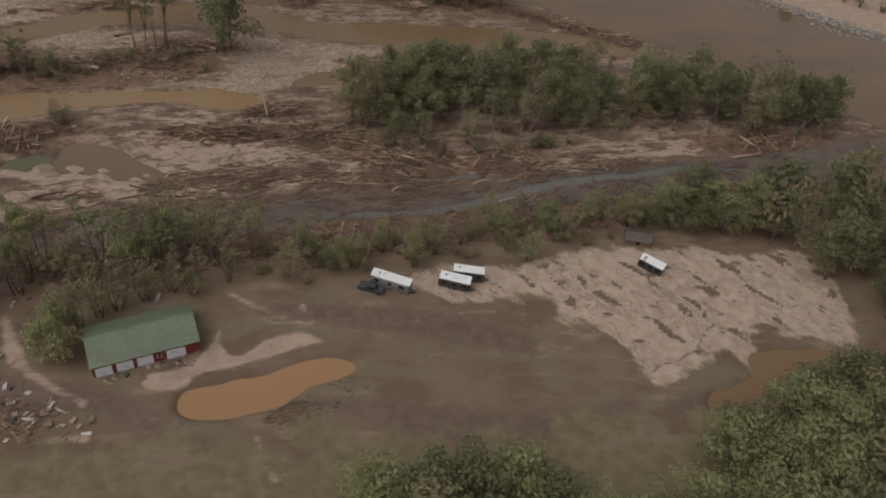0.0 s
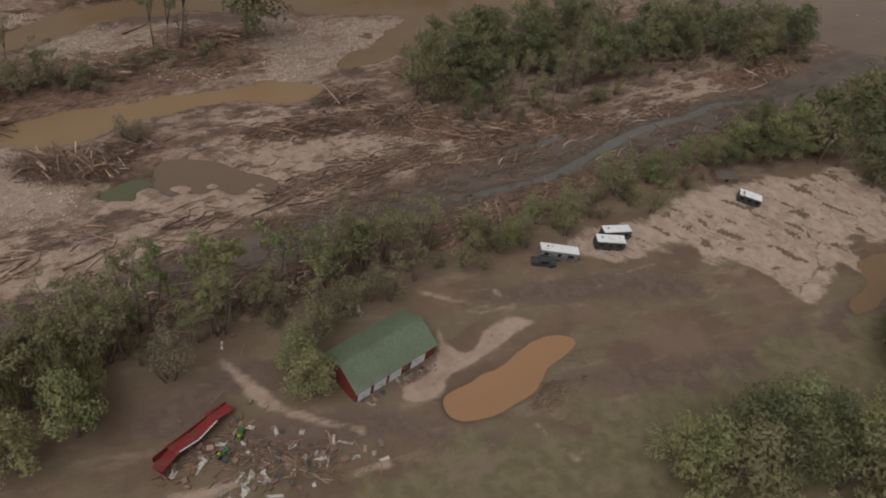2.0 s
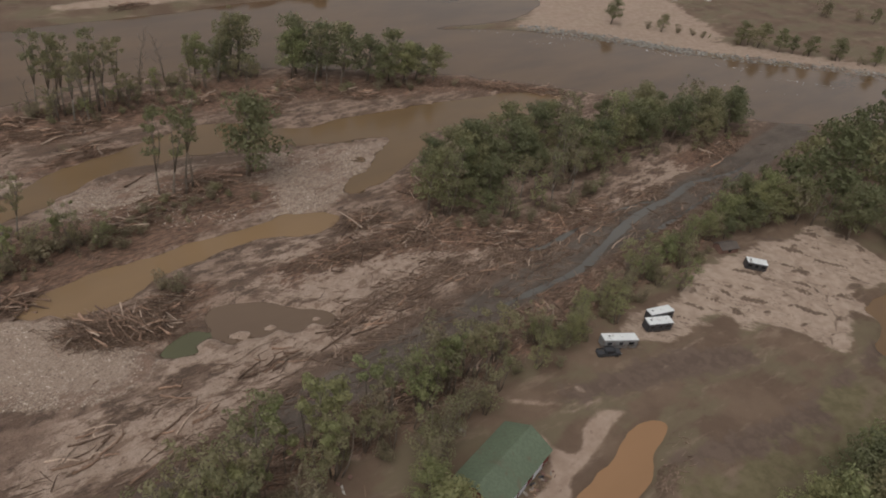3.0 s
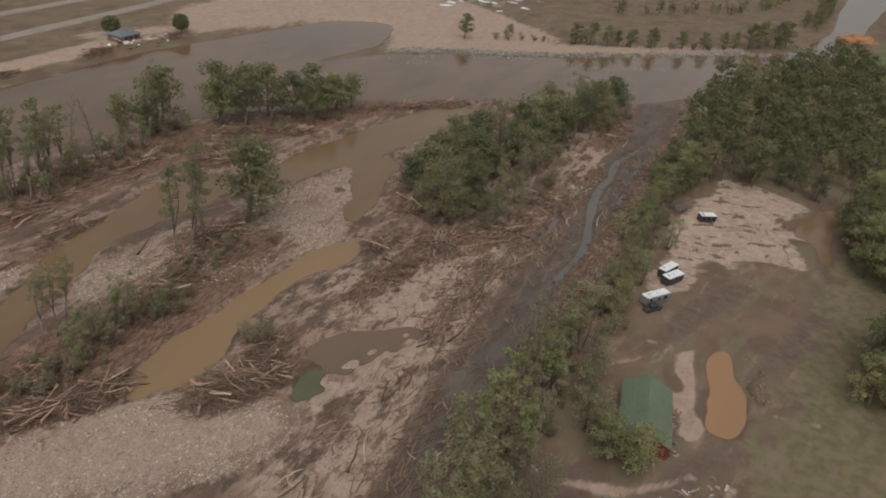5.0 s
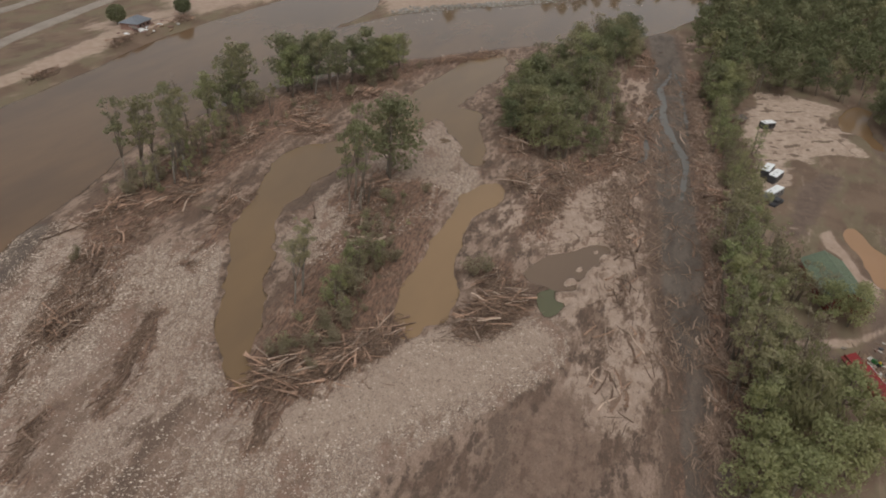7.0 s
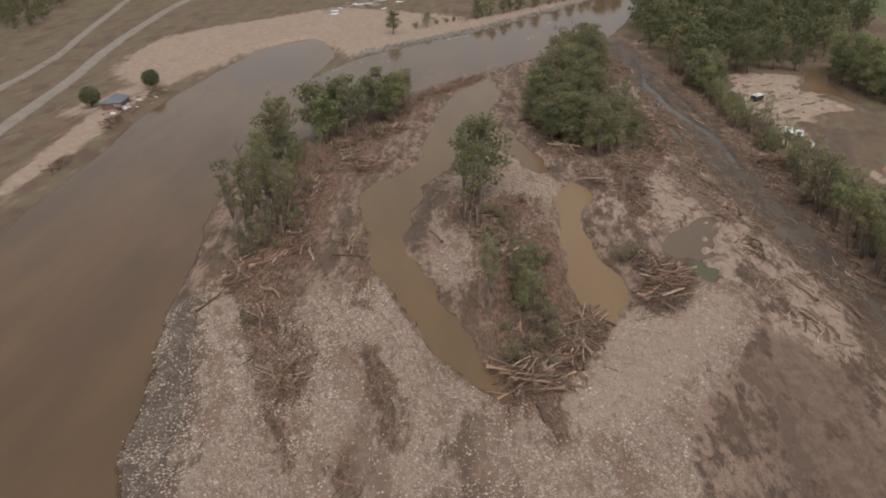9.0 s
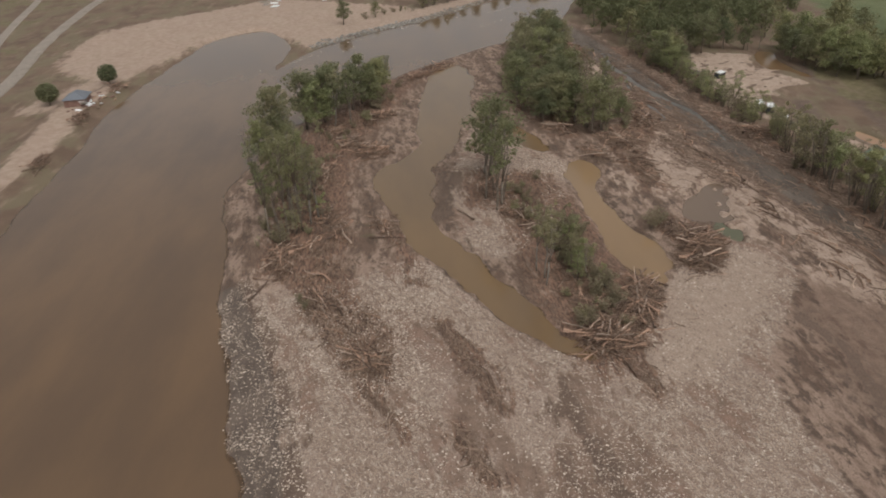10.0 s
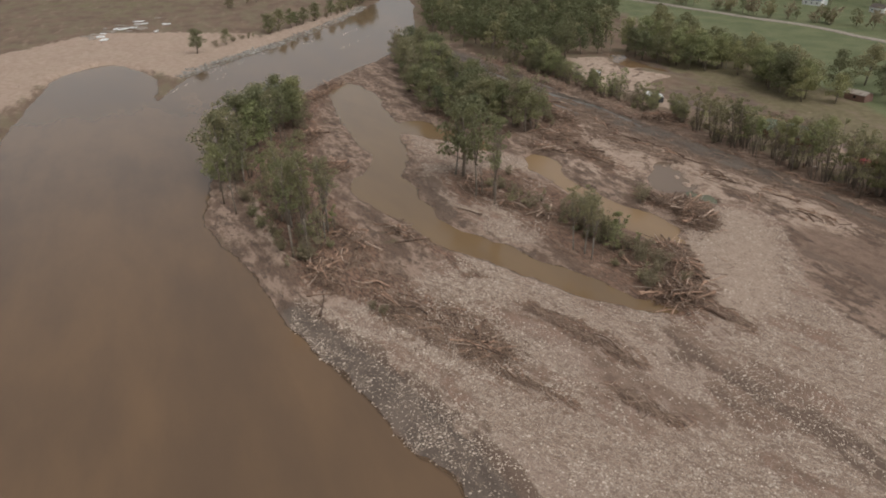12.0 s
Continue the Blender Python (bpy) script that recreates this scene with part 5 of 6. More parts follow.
def loose_logs(line, count, seed, label, group, turn=FLOW, spread=0.35):
    """Single stripped logs strewn along a band, mostly with the flow."""
    r = random.Random(seed)
    q = shore(line, False, 8)
    spots = []
    while len(spots) < count:
        k, u = r.randrange(len(q) - 1), r.random()
        p = q[k] * (1 - u) + q[k + 1] * u
        w, off = r.uniform(0, 6.28), r.gauss(0, 0.6) * p[2]
        x, y = p[0] + off * math.cos(w), p[1] + off * math.sin(w)
        if float(fbm(np.array([x]), np.array([y]), 9, 83)[0]) > 0.42:
            spots.append((x, y, 2.5 + 5.5 * r.random() ** 1.6, turn + r.gauss(0, spread)))
    for x, y, long, w in spots:
        ends = [(x + u * long / 2 * math.cos(w), y + u * long / 2 * math.sin(w)) for u in (-1, 0, 1)]
        z, wet = land([e[0] for e in ends], [e[1] for e in ends], True)
        if float(np.min(wet["water"])) < 0.2:
            continue
        fat = r.uniform(5, 12)
        ob = piece("driftwood_log", LOGS[r.choice((0, 1, 2, 2, 3, 4, 5, 5, 6, 7, 8, 8))], None)
        ob.matrix_basis = pose(x, y, float(z[1]) + fat * 0.012, 0, -math.degrees(math.atan2(float(z[2] - z[0]), long)), math.degrees(w)) @ Matrix.Diagonal((long, fat, fat, 1))
        tagged(ob, label, "log", group)


loose_logs([(-112, 118, 4), (-90, 125, 5), (-60, 134, 6), (-25, 146, 8), (15, 155, 6), (50, 170, 5)], 120, 771, "stripped reddish-brown driftwood log on flood mud", "logs beside the creek", FLOW + 0.12)
loose_logs([(-100, 103, 3), (-60, 113, 4), (-20, 124, 5), (20, 139, 5), (70, 156, 5)], 115, 772, "stripped reddish-brown driftwood log on flood mud", "logs beside the creek", FLOW + 0.12)
loose_logs([(-45, 160, 5), (-20, 166, 7), (10, 162, 6), (35, 170, 5)], 55, 773, "pale broken driftwood log beside the wooded island", "logs beside the island", FLOW, 0.7)
loose_logs([(-112, 240, 5), (-80, 250, 7), (-40, 258, 6), (0, 256, 5)], 45, 774, "brown driftwood log on the island's bank", "logs beside the island", FLOW, 0.7)
loose_logs([(-162, 209, 4), (-150, 217, 5), (-138, 228, 6), (-124, 236, 5)], 34, 775, "thin pale stripped trunk on the gravel bar", "trunks on the bar", 0.75, 0.3)


# ---- cobbles ----
def cobbles(name, spots, mat, label):
    r = np.random.RandomState(5)
    n = len(spots)
    base = np.array([(1, 0, 0), (0, 1, 0), (-1, 0, 0), (0, -1, 0), (0.3, 0.2, 0.75), (0, 0, -0.5)])
    tris = np.array([(0, 1, 4), (1, 2, 4), (2, 3, 4), (3, 0, 4), (1, 0, 5), (2, 1, 5), (3, 2, 5), (0, 3, 5)])
    s = np.array(spots)
    w = r.rand(n) * 6.28
    shape = base[None] * (0.7 + 0.6 * r.rand(n, 6, 1)) * np.stack([np.ones(n), 0.35 + 0.45 * r.rand(n), 0.3 + 0.4 * r.rand(n)], 1)[:, None]
    x = shape[..., 0] * np.cos(w)[:, None] - shape[..., 1] * np.sin(w)[:, None]
    y = shape[..., 0] * np.sin(w)[:, None] + shape[..., 1] * np.cos(w)[:, None]
    co = np.stack([x, y, shape[..., 2]], 2) * s[:, 3][:, None, None] + s[:, None, :3]
    me = mesh_from(name, co.reshape(-1, 3).tolist(), (tris[None] + 6 * np.arange(n)[:, None, None]).reshape(-1, 3).tolist())
    tagged(piece(name, me, mat), label, "stones", kind="stuff")


STONE = stone_material("river_cobble", (0.17, 0.116, 0.083), (0.77, 0.635, 0.52), 0.9)
BOULDER = stone_material("grey_riprap", (0.15, 0.13, 0.11), (0.42, 0.39, 0.35))


def strew_cobbles():
    r = np.random.RandomState(11)
    x, y = r.uniform(-215, -95, 260000), r.uniform(122, 252, 260000)
    z, wet = land(x, y, True)
    d = inside_of(GRAVEL_BAR, x, y)
    chance = (0.14 + 0.45 * (fbm(x, y, 10, 61) > 0.5)) * (0.35 + 0.65 * ease(185, 215, y + 0.25 * (x + 150) * -1)) + 0.2 * (along(RIVER_MUD, x, y) < 3) * (fbm(x, y, 6, 63) > 0.5) + 0.15 * (along(BAR_CHUTE, x, y) < 4)
    ok = (np.minimum(d, along(RIVER_MUD, x, y) - 2) < 0) & (r.rand(len(x)) < chance) & (z > LEVEL - 0.1)
    size = 0.09 + 0.23 * r.rand(len(x)) ** 2.6
    cobbles("cobbles", np.stack([x, y, z + size * 0.15, size], 1)[ok][:60000], STONE, "pale rounded river cobbles strewn over a gravel bar")
    x, y = r.uniform(-118, -10, 14000), r.uniform(180, 220, 14000)
    z, wet = land(x, y, True)
    ok = (inside_of(INNER_BAR, x, y) < 0) & (z > LEVEL) & (fbm(x, y, 10, 67) > 0.5)
    size = 0.1 + 0.25 * r.rand(len(x)) ** 3
    cobbles("cobbles", np.stack([x, y, z + size * 0.15, size], 1)[ok][:3500], STONE, "pale cobbles on the middle island's gravel")
    q = shore(RIVER_NORTH, False, 12)
    q = q[(q[:, 0] > 92) & (q[:, 0] < 300) & (q[:, 1] < 318)]
    k = r.randint(0, len(q), 2600)
    x, y = q[k, 0] + r.normal(0, 2.5, 2600) + 1.2, q[k, 1] + r.normal(0, 2.5, 2600) + 2.5
    z = land(x, y)
    size = 0.35 + 0.8 * r.rand(2600) ** 2
    ok = z > LEVEL - 0.5
    cobbles("boulders", np.stack([x, y, z + size * 0.2, size], 1)[ok], BOULDER, "grey riprap boulders along the far river bank")


strew_cobbles()


def river_foam():
    r = np.random.RandomState(21)
    rows = []
    for x, y, long, n in ((108, 305, 5, 26), (120, 298, 4, 18), (150, 284, 6, 30), (176, 262, 6, 24), (70, 318, 9, 30), (200, 240, 8, 24), (95, 300, 4, 14), (160, 240, 10, 20)):
        u, v = r.normal(0, long, n), r.normal(0, 1.6, n)
        c, s = math.cos(-0.45), math.sin(-0.45)
        rows += [(x + a * c - b * s, y + a * s + b * c, LEVEL + 0.02, size) for a, b, size in zip(u, v, 0.15 + 0.35 * r.rand(n) ** 2)]
    cobbles("river_foam", rows, FOAM, "pale broken water over shallow rapids")


FOAM = plain("broken_white_water", (0.50, 0.45, 0.40), 0.6, size=0.5, vary=0.15)
river_foam()

# ---- buildings and vehicles ----
ROOF_GREEN = plain("green_metal_roof", (0.155, 0.19, 0.125), 0.5, 0.1, size=2.0, vary=0.16, dirty=0.2)
RED_BOARD = plain("barn_red_boards", (0.20, 0.028, 0.024), 0.75, size=0.8, vary=0.3, dirty=0.35)
RED_ROOF = plain("red_metal_roof", (0.30, 0.034, 0.036), 0.5, 0.1, size=1.0, vary=0.25, dirty=0.5)
WHITE_PAINT = plain("white_painted_metal", (0.80, 0.80, 0.79), 0.5, size=1.0, vary=0.08, dirty=0.12)
WHITE_DOOR = plain("white_door_panel", (0.74, 0.75, 0.78), 0.55, size=0.8, vary=0.1, dirty=0.2)
# trailer sides: shade and mud both mixed into these darkened colours
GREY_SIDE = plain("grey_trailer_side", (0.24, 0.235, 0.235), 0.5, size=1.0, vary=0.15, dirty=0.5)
# shade and mud on the white trailers, plain dark paint on the pickup
DARK_SIDE = plain("dark_paint_and_shade", (0.055, 0.055, 0.06), 0.5, size=0.8, vary=0.25, dirty=0.25)
DARK_GLASS = plain("dark_window_glass", (0.02, 0.022, 0.025), 0.1, size=0.5, vary=0.2)
OLD_WHITE = plain("dirty_white_sheet", (0.54, 0.50, 0.45), 0.6, size=0.6, vary=0.25, dirty=0.5)
RUBBER = plain("black_rubber", (0.025, 0.024, 0.023), 0.85, size=0.2, vary=0.3)
DARK_METAL = plain("dark_steel", (0.07, 0.065, 0.06), 0.6, 0.5, size=0.4, vary=0.3)
CONCRETE = plain("muddy_concrete", (0.33, 0.28, 0.235), 0.9, size=1.0, vary=0.2, dirty=0.5, bump=0.3)
BROWN_ROOF = plain("brown_shingle_roof", (0.12, 0.095, 0.08), 0.85, size=0.8, vary=0.3, bump=0.4)
SLATE_ROOF = plain("blue_grey_roof", (0.17, 0.18, 0.20), 0.7, size=1.0, vary=0.2)
BRICK_WALL = plain("dull_brick_wall", (0.24, 0.14, 0.11), 0.85, size=0.6, vary=0.3)
CLAY = plain("orange_clay", (0.42, 0.20, 0.10), 0.95, size=1.5, vary=0.3, bump=0.5)
ROAD_TOP = plain("silt_covered_asphalt", (0.30, 0.25, 0.205), 0.9, size=3.0, vary=0.2, dirty=0.2, dirt=(0.2, 0.15, 0.11))
PLANK = plain("broken_timber", (0.30, 0.20, 0.13), 0.85, size=0.5, vary=0.35, each=0.4)
GREEN_PAINT = plain("green_machine_paint", (0.05, 0.16, 0.05), 0.45, size=0.5, vary=0.2, dirty=0.3)
YELLOW_PAINT = plain("yellow_machine_paint", (0.50, 0.36, 0.03), 0.45, size=0.5, vary=0.2, dirty=0.3)


def thing_at(name, x, y, turn=0.0, lift=0.0, tilt=(0, 0), label="", category="", group=""):
    ob = new(name)
    ob.matrix_basis = pose(x, y, float(land([x], [y])[0]) + lift, tilt[0], tilt[1], turn)
    return tagged(ob, label, category, group)


def solid(name, size, at, mat, parent, bevel=0.02, turn=None, label=""):
    bm = bmesh.new()
    box(bm, size, at, turn, bevel)
    return part(name, bm, mat, parent, label)


def barn():
    long, deep, eave, ridge = 18.2, 10.0, 2.75, 5.3
    thing = thing_at("barn", -44.7, 91.8, 29.0, 0.0, (0, 0), "flood-damaged red barn with green metal roof and white garage doors", "barn")
    x0, y0 = -long / 2 + 0.3, -deep / 2 + 0.35
    x1, y1 = -x0, -y0
    solid("foundation", (long - 0.3, deep - 0.4, 0.9), (0, 0, -0.35), CONCRETE, thing, 0.03)
    # front wall with five openings: posts between them and a lintel over them
    openings = [(x0 + 0.35, 2.75, 0.0, 2.2), (x0 + 3.75, 2.75, 0.0, 2.2), (x0 + 7.1, 2.75, 0.0, 2.2), (x0 + 10.45, 0.75, 0.9, 1.0), (x0 + 12.0, 3.3, 0.0, 2.2)]
    at = x0
    for ox, wide, sill, high in openings:
        if ox > at:
            solid("wall_post", (ox - at, 0.18, eave - 0.1), ((at + ox) / 2, y0, (eave - 0.1) / 2 + 0.1), RED_BOARD, thing, 0.0)
        solid("lintel", (wide, 0.17, eave - sill - high), (ox + wide / 2, y0, (eave + sill + high) / 2 + 0.05), RED_BOARD, thing, 0.0)
        if sill:
            solid("window_apron", (wide, 0.17, sill), (ox + wide / 2, y0, sill / 2 + 0.1), RED_BOARD, thing, 0.0)
        at = ox + wide
    solid("wall_post", (x1 - at, 0.18, eave - 0.1), ((at + x1) / 2, y0, (eave - 0.1) / 2 + 0.1), RED_BOARD, thing, 0.0)
    solid("back_wall", (x1 - x0, 0.18, eave), (0, y1, eave / 2 + 0.1), RED_BOARD, thing, 0.01)
    for x in (x0, x1):
        bm = bmesh.new()
        out = [bm.verts.new((x + s, y, z)) for s in (-0.09, 0.09) for y, z in ((y0 + 0.1, 0.1), (y1 - 0.1, 0.1), (y1 - 0.1, eave), (0, ridge - 0.12), (y0 + 0.1, eave))]
        bm.faces.new(out[:5][::-1])
        bm.faces.new(out[5:])
        for k in range(5):
            bm.faces.new((out[k], out[(k + 1) % 5], out[5 + (k + 1) % 5], out[5 + k]))
        bmesh.ops.recalc_face_normals(bm, faces=bm.faces)
        part("gable_wall", bm, RED_BOARD, thing)
    r = random.Random(3)
    for n, (ox, wide, sill, high) in enumerate(openings):
        if sill:
            frame_ = solid("window", (wide, 0.12, high), (ox + wide / 2, y0, sill + high / 2 + 0.1), WHITE_DOOR, thing, 0.02)
            solid("pane", (wide - 0.25, 0.02, high - 0.25), (ox + wide / 2, y0 - 0.07, sill + high / 2 + 0.1), DARK_GLASS, frame_, 0.0)
            continue
        lean = Matrix.Rotation(radians(r.uniform(-12, 3)), 4, "X")
        door = solid("garage_door", (wide - 0.06, 0.06, high * 0.24), (ox + wide / 2, y0 - 0.06, high * 0.13 + 0.1), WHITE_DOOR, thing, 0.015, lean, "white sectional garage door, buckled by the flood")
        for k in range(1, 4):
            solid("door_panel", (wide - 0.06, 0.06, high * 0.235), (ox + wide / 2, y0 - 0.06 - 0.03 * r.random(), high * (0.13 + 0.245 * k) + 0.1), WHITE_DOOR, door, 0.015,
                  Matrix.Rotation(radians(r.uniform(-7, 3)), 4, "X"))
    # two roof slopes of standing-seam sheet, with ribs
    for side in (-1, 1):
        pitch = math.atan2(ridge - eave, deep / 2)
        slope = math.hypot(ridge - eave, deep / 2) + 0.1
        turn = Matrix.Rotation(-side * pitch, 4, "X")
        mid = Vector((0, side * deep / 4, (ridge + eave) / 2 + 0.14))
        roof = solid("roof", (long, slope, 0.08), mid, ROOF_GREEN, thing, 0.01, turn)
        bm = bmesh.new()
        for k in range(31):
            p = mid + turn @ Vector((-long / 2 + 0.1 + k * (long - 0.2) / 30, 0, 0.055))
            box(bm, (0.05, slope, 0.035), p, turn)
        part("roof_seams", bm, ROOF_GREEN, roof)
    bm = bmesh.new()
    box(bm, (long + 0.05, 0.3, 0.06), (0, 0, ridge + 0.20), None, 0.02)
    part("ridge_cap", bm, ROOF_GREEN, thing)


barn()


def wheel(parent, x, y, z, radius=0.36, wide=0.24):
    for name, r, w, mat, up in (("tyre", radius, wide, RUBBER, None), ("rim", radius * 0.58, wide * 1.06, DARK_METAL, "tyre")):
        bm = bmesh.new()
        bmesh.ops.create_cone(bm, cap_ends=True, segments=18, radius1=r, radius2=r, depth=w, matrix=pose(x, y, z, 90))
        bmesh.ops.bevel(bm, geom=[e for e in bm.edges if len(e.link_faces) == 2 and any(len(f.verts) > 4 for f in e.link_faces)], offset=w * 0.18, segments=2, affect="EDGES")
        made = part("wheel" if name == "tyre" else name, bm, mat, parent)
        if name == "tyre":
            parent = made


def trailer(x, y, turn, long, side, tilt=(0, 0), lift=0.0, label=""):
    wide, high = 2.5, 2.3
    t = thing_at("travel_trailer", x, y, turn, lift, tilt, label or "white travel trailer shoved aside and half sunk in mud", "trailer", "stranded trailers")
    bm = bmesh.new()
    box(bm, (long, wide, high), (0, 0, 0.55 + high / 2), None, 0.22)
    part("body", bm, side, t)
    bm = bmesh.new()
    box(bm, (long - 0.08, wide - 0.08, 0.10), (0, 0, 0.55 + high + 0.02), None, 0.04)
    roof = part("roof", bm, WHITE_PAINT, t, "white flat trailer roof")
    solid("air_conditioner", (0.9, 0.7, 0.26), (0.4, 0, 0.55 + high + 0.2), WHITE_PAINT, roof, 0.06)
    solid("roof_vent", (0.42, 0.42, 0.12), (-long * 0.3, 0.2, 0.55 + high + 0.12), DARK_METAL, roof, 0.03)
    for s in (-1, 1):
        for k, w in ((-0.33, 1.0), (0.0, 0.8), (0.3, 1.3)):
            solid("window", (w, 0.03, 0.7), (k * long, s * (wide / 2 + 0.005), 2.0), DARK_GLASS, t, 0.0)
        solid("side_stripe", (long - 0.5, 0.02, 0.18), (0, s * (wide / 2 + 0.006), 1.35), DARK_METAL, t, 0.0)
        for k in (-0.5, 0.5):
            wheel(t, k * 0.9 - 0.3, s * (wide / 2 - 0.2), 0.36)
    solid("door", (0.7, 0.04, 1.8), (0.16 * long, -wide / 2 - 0.008, 1.6), side, t, 0.01)
    bm = bmesh.new()
    for s in (-1, 1):
        box(bm, (1.3, 0.09, 0.12), (long / 2 + 0.5, s * 0.28, 0.52), Matrix.Rotation(-s * 0.42, 4, "Z"))
    part("hitch", bm, DARK_METAL, t)
    return t


trailer(-2.6, 114.4, -12, 8.4, GREY_SIDE, (0, 3), -0.35, "grey and white travel trailer sunk in mud below the hedgerow")
# white trailers; the shade on their walls is put into the side colour
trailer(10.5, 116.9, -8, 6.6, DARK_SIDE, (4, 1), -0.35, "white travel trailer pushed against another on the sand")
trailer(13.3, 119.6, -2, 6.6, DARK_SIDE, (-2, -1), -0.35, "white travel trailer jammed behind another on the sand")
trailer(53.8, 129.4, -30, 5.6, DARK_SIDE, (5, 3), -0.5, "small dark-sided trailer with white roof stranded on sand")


def pickup(x, y, turn):
    t = thing_at("pickup_truck", x, y, turn, -0.25, (3, -4), "dark pickup truck pinned beside a trailer in the mud", "truck")
    solid("body", (5.3, 1.9, 0.75), (0, 0, 0.8), DARK_SIDE, t, 0.15)
    cab = solid("cab", (2.2, 1.7, 0.75), (0.1, 0, 1.5), DARK_SIDE, t, 0.2)
    solid("windscreen", (0.05, 1.4, 0.5), (1.19, 0, 1.52), DARK_GLASS, cab, 0.0)
    for s in (-1, 1):
        solid("window", (1.5, 0.03, 0.42), (0.1, s * 0.85, 1.58), DARK_GLASS, cab, 0.0)
        solid("bed_side", (2.0, 0.1, 0.4), (-1.6, s * 0.9, 1.25), DARK_SIDE, t, 0.03)
        solid("headlight", (0.05, 0.35, 0.2), (2.64, s * 0.65, 0.9), WHITE_PAINT, t, 0.01)
        for k in (-1.65, 1.6):
            wheel(t, k, s * 0.85, 0.38, 0.4)


pickup(-6.2, 112.6, -14)


def gable_house(name, x, y, turn, long, deep, eave, ridge, wall, roof, label, category, windows=2, lift=0.0, tilt=(0, 0), rows=1):
    t = thing_at(name, x, y, turn, lift, tilt, label, category)
    solid("wall", (long - 0.4, deep - 0.4, eave), (0, 0, eave / 2 - 0.1), wall, t, 0.02)
    bm = bmesh.new()
    v = [bm.verts.new(p) for s in (-1, 1) for p in ((s * (long / 2 - .25), -deep / 2 + .25, eave - .1), (s * (long / 2 - .25), deep / 2 - .25, eave - .1), (s * (long / 2 - .25), 0, ridge - .1))]
    bm.faces.new(v[:3][::-1])
    bm.faces.new(v[3:])
    bm.faces.new((v[0], v[1], v[4], v[3]))
    bm.faces.new((v[1], v[2], v[5], v[4]))
    bm.faces.new((v[2], v[0], v[3], v[5]))
    part("gable", bm, wall, t)
    for side in (-1, 1):
        pitch = math.atan2(ridge - eave, deep / 2)
        solid("roof", (long, math.hypot(ridge - eave, deep / 2) + 0.2, 0.14), (0, side * deep / 4, (ridge + eave) / 2 + 0.08), roof, t, 0.02, Matrix.Rotation(-side * pitch, 4, "X"))
    for s in (-1, 1):
        for row in range(rows):
            for k in range(windows):
                solid("window", (1.0, 0.05, 1.1), ((k + 0.5) / windows * (long - 2) - long / 2 + 1, s * (deep / 2 - 0.19), 1.5 + 2.6 * row), DARK_GLASS, t, 0.0)
    return t


gable_house("shed", 52, 138.4, -4, 6.2, 4.0, 1.9, 2.9, BRICK_WALL, BROWN_ROOF, "small brown shed half buried at the hedgerow", "shed", 1, -0.5)
gable_house("farmhouse", 361, 154, 20, 13, 9, 5.0, 8.0, WHITE_PAINT, SLATE_ROOF, "white two-storey farmhouse among woodland and lawn", "house", 3, 0, (0, 0), 2)
gable_house("open_shelter", -2, 40, 25, 9, 6, 2.6, 3.6, BRICK_WALL, CONCRETE, "low brown outbuilding with pale roof by trees", "shed", 1)
gable_house("bungalow", 232, -78, 30, 14, 9, 3.0, 5.2, WHITE_PAINT, SLATE_ROOF, "white bungalow beyond the pasture", "house", 3)
gable_house("bungalow", 190, -98, 10, 12, 8, 3.0, 5.0, WHITE_PAINT, BROWN_ROOF, "white bungalow with brown roof beyond the pasture", "house", 3)


def ruined_house():
    t = thing_at("ruined_house", -14.5, 376, 24, 0.0, (0, 2), "flood-wrecked house with blue-grey hip roof on the river bank", "house")
    solid("wall", (11.5, 7.5, 2.7), (0, 0, 1.3), BRICK_WALL, t, 0.02)
    bm = bmesh.new()
    low = [bm.verts.new(p) for p in ((-6.4, -4.4, 2.7), (6.4, -4.4, 2.7), (6.4, 4.4, 2.7), (-6.4, 4.4, 2.7))]
    top = [bm.verts.new(p) for p in ((-2.2, 0, 4.9), (2.2, 0, 4.9))]
    for f in ((low[0], low[1], top[1], top[0]), (low[1], low[2], top[1]), (low[2], low[3], top[0], top[1]), (low[3], low[0], top[0]), low[::-1]):
        bm.faces.new(f)
    part("roof", bm, SLATE_ROOF, t)
    solid("porch_roof", (4.5, 2.6, 0.12), (-7.6, -3.6, 1.7), WHITE_PAINT, t, 0.02, Matrix.Rotation(0.5, 4, "Y"), "white porch roof torn loose")
    for k in (-3, 0, 3.2):
        solid("window", (1.1, 0.05, 1.0), (k, -3.78, 1.5), DARK_GLASS, t, 0.0)


ruined_house()


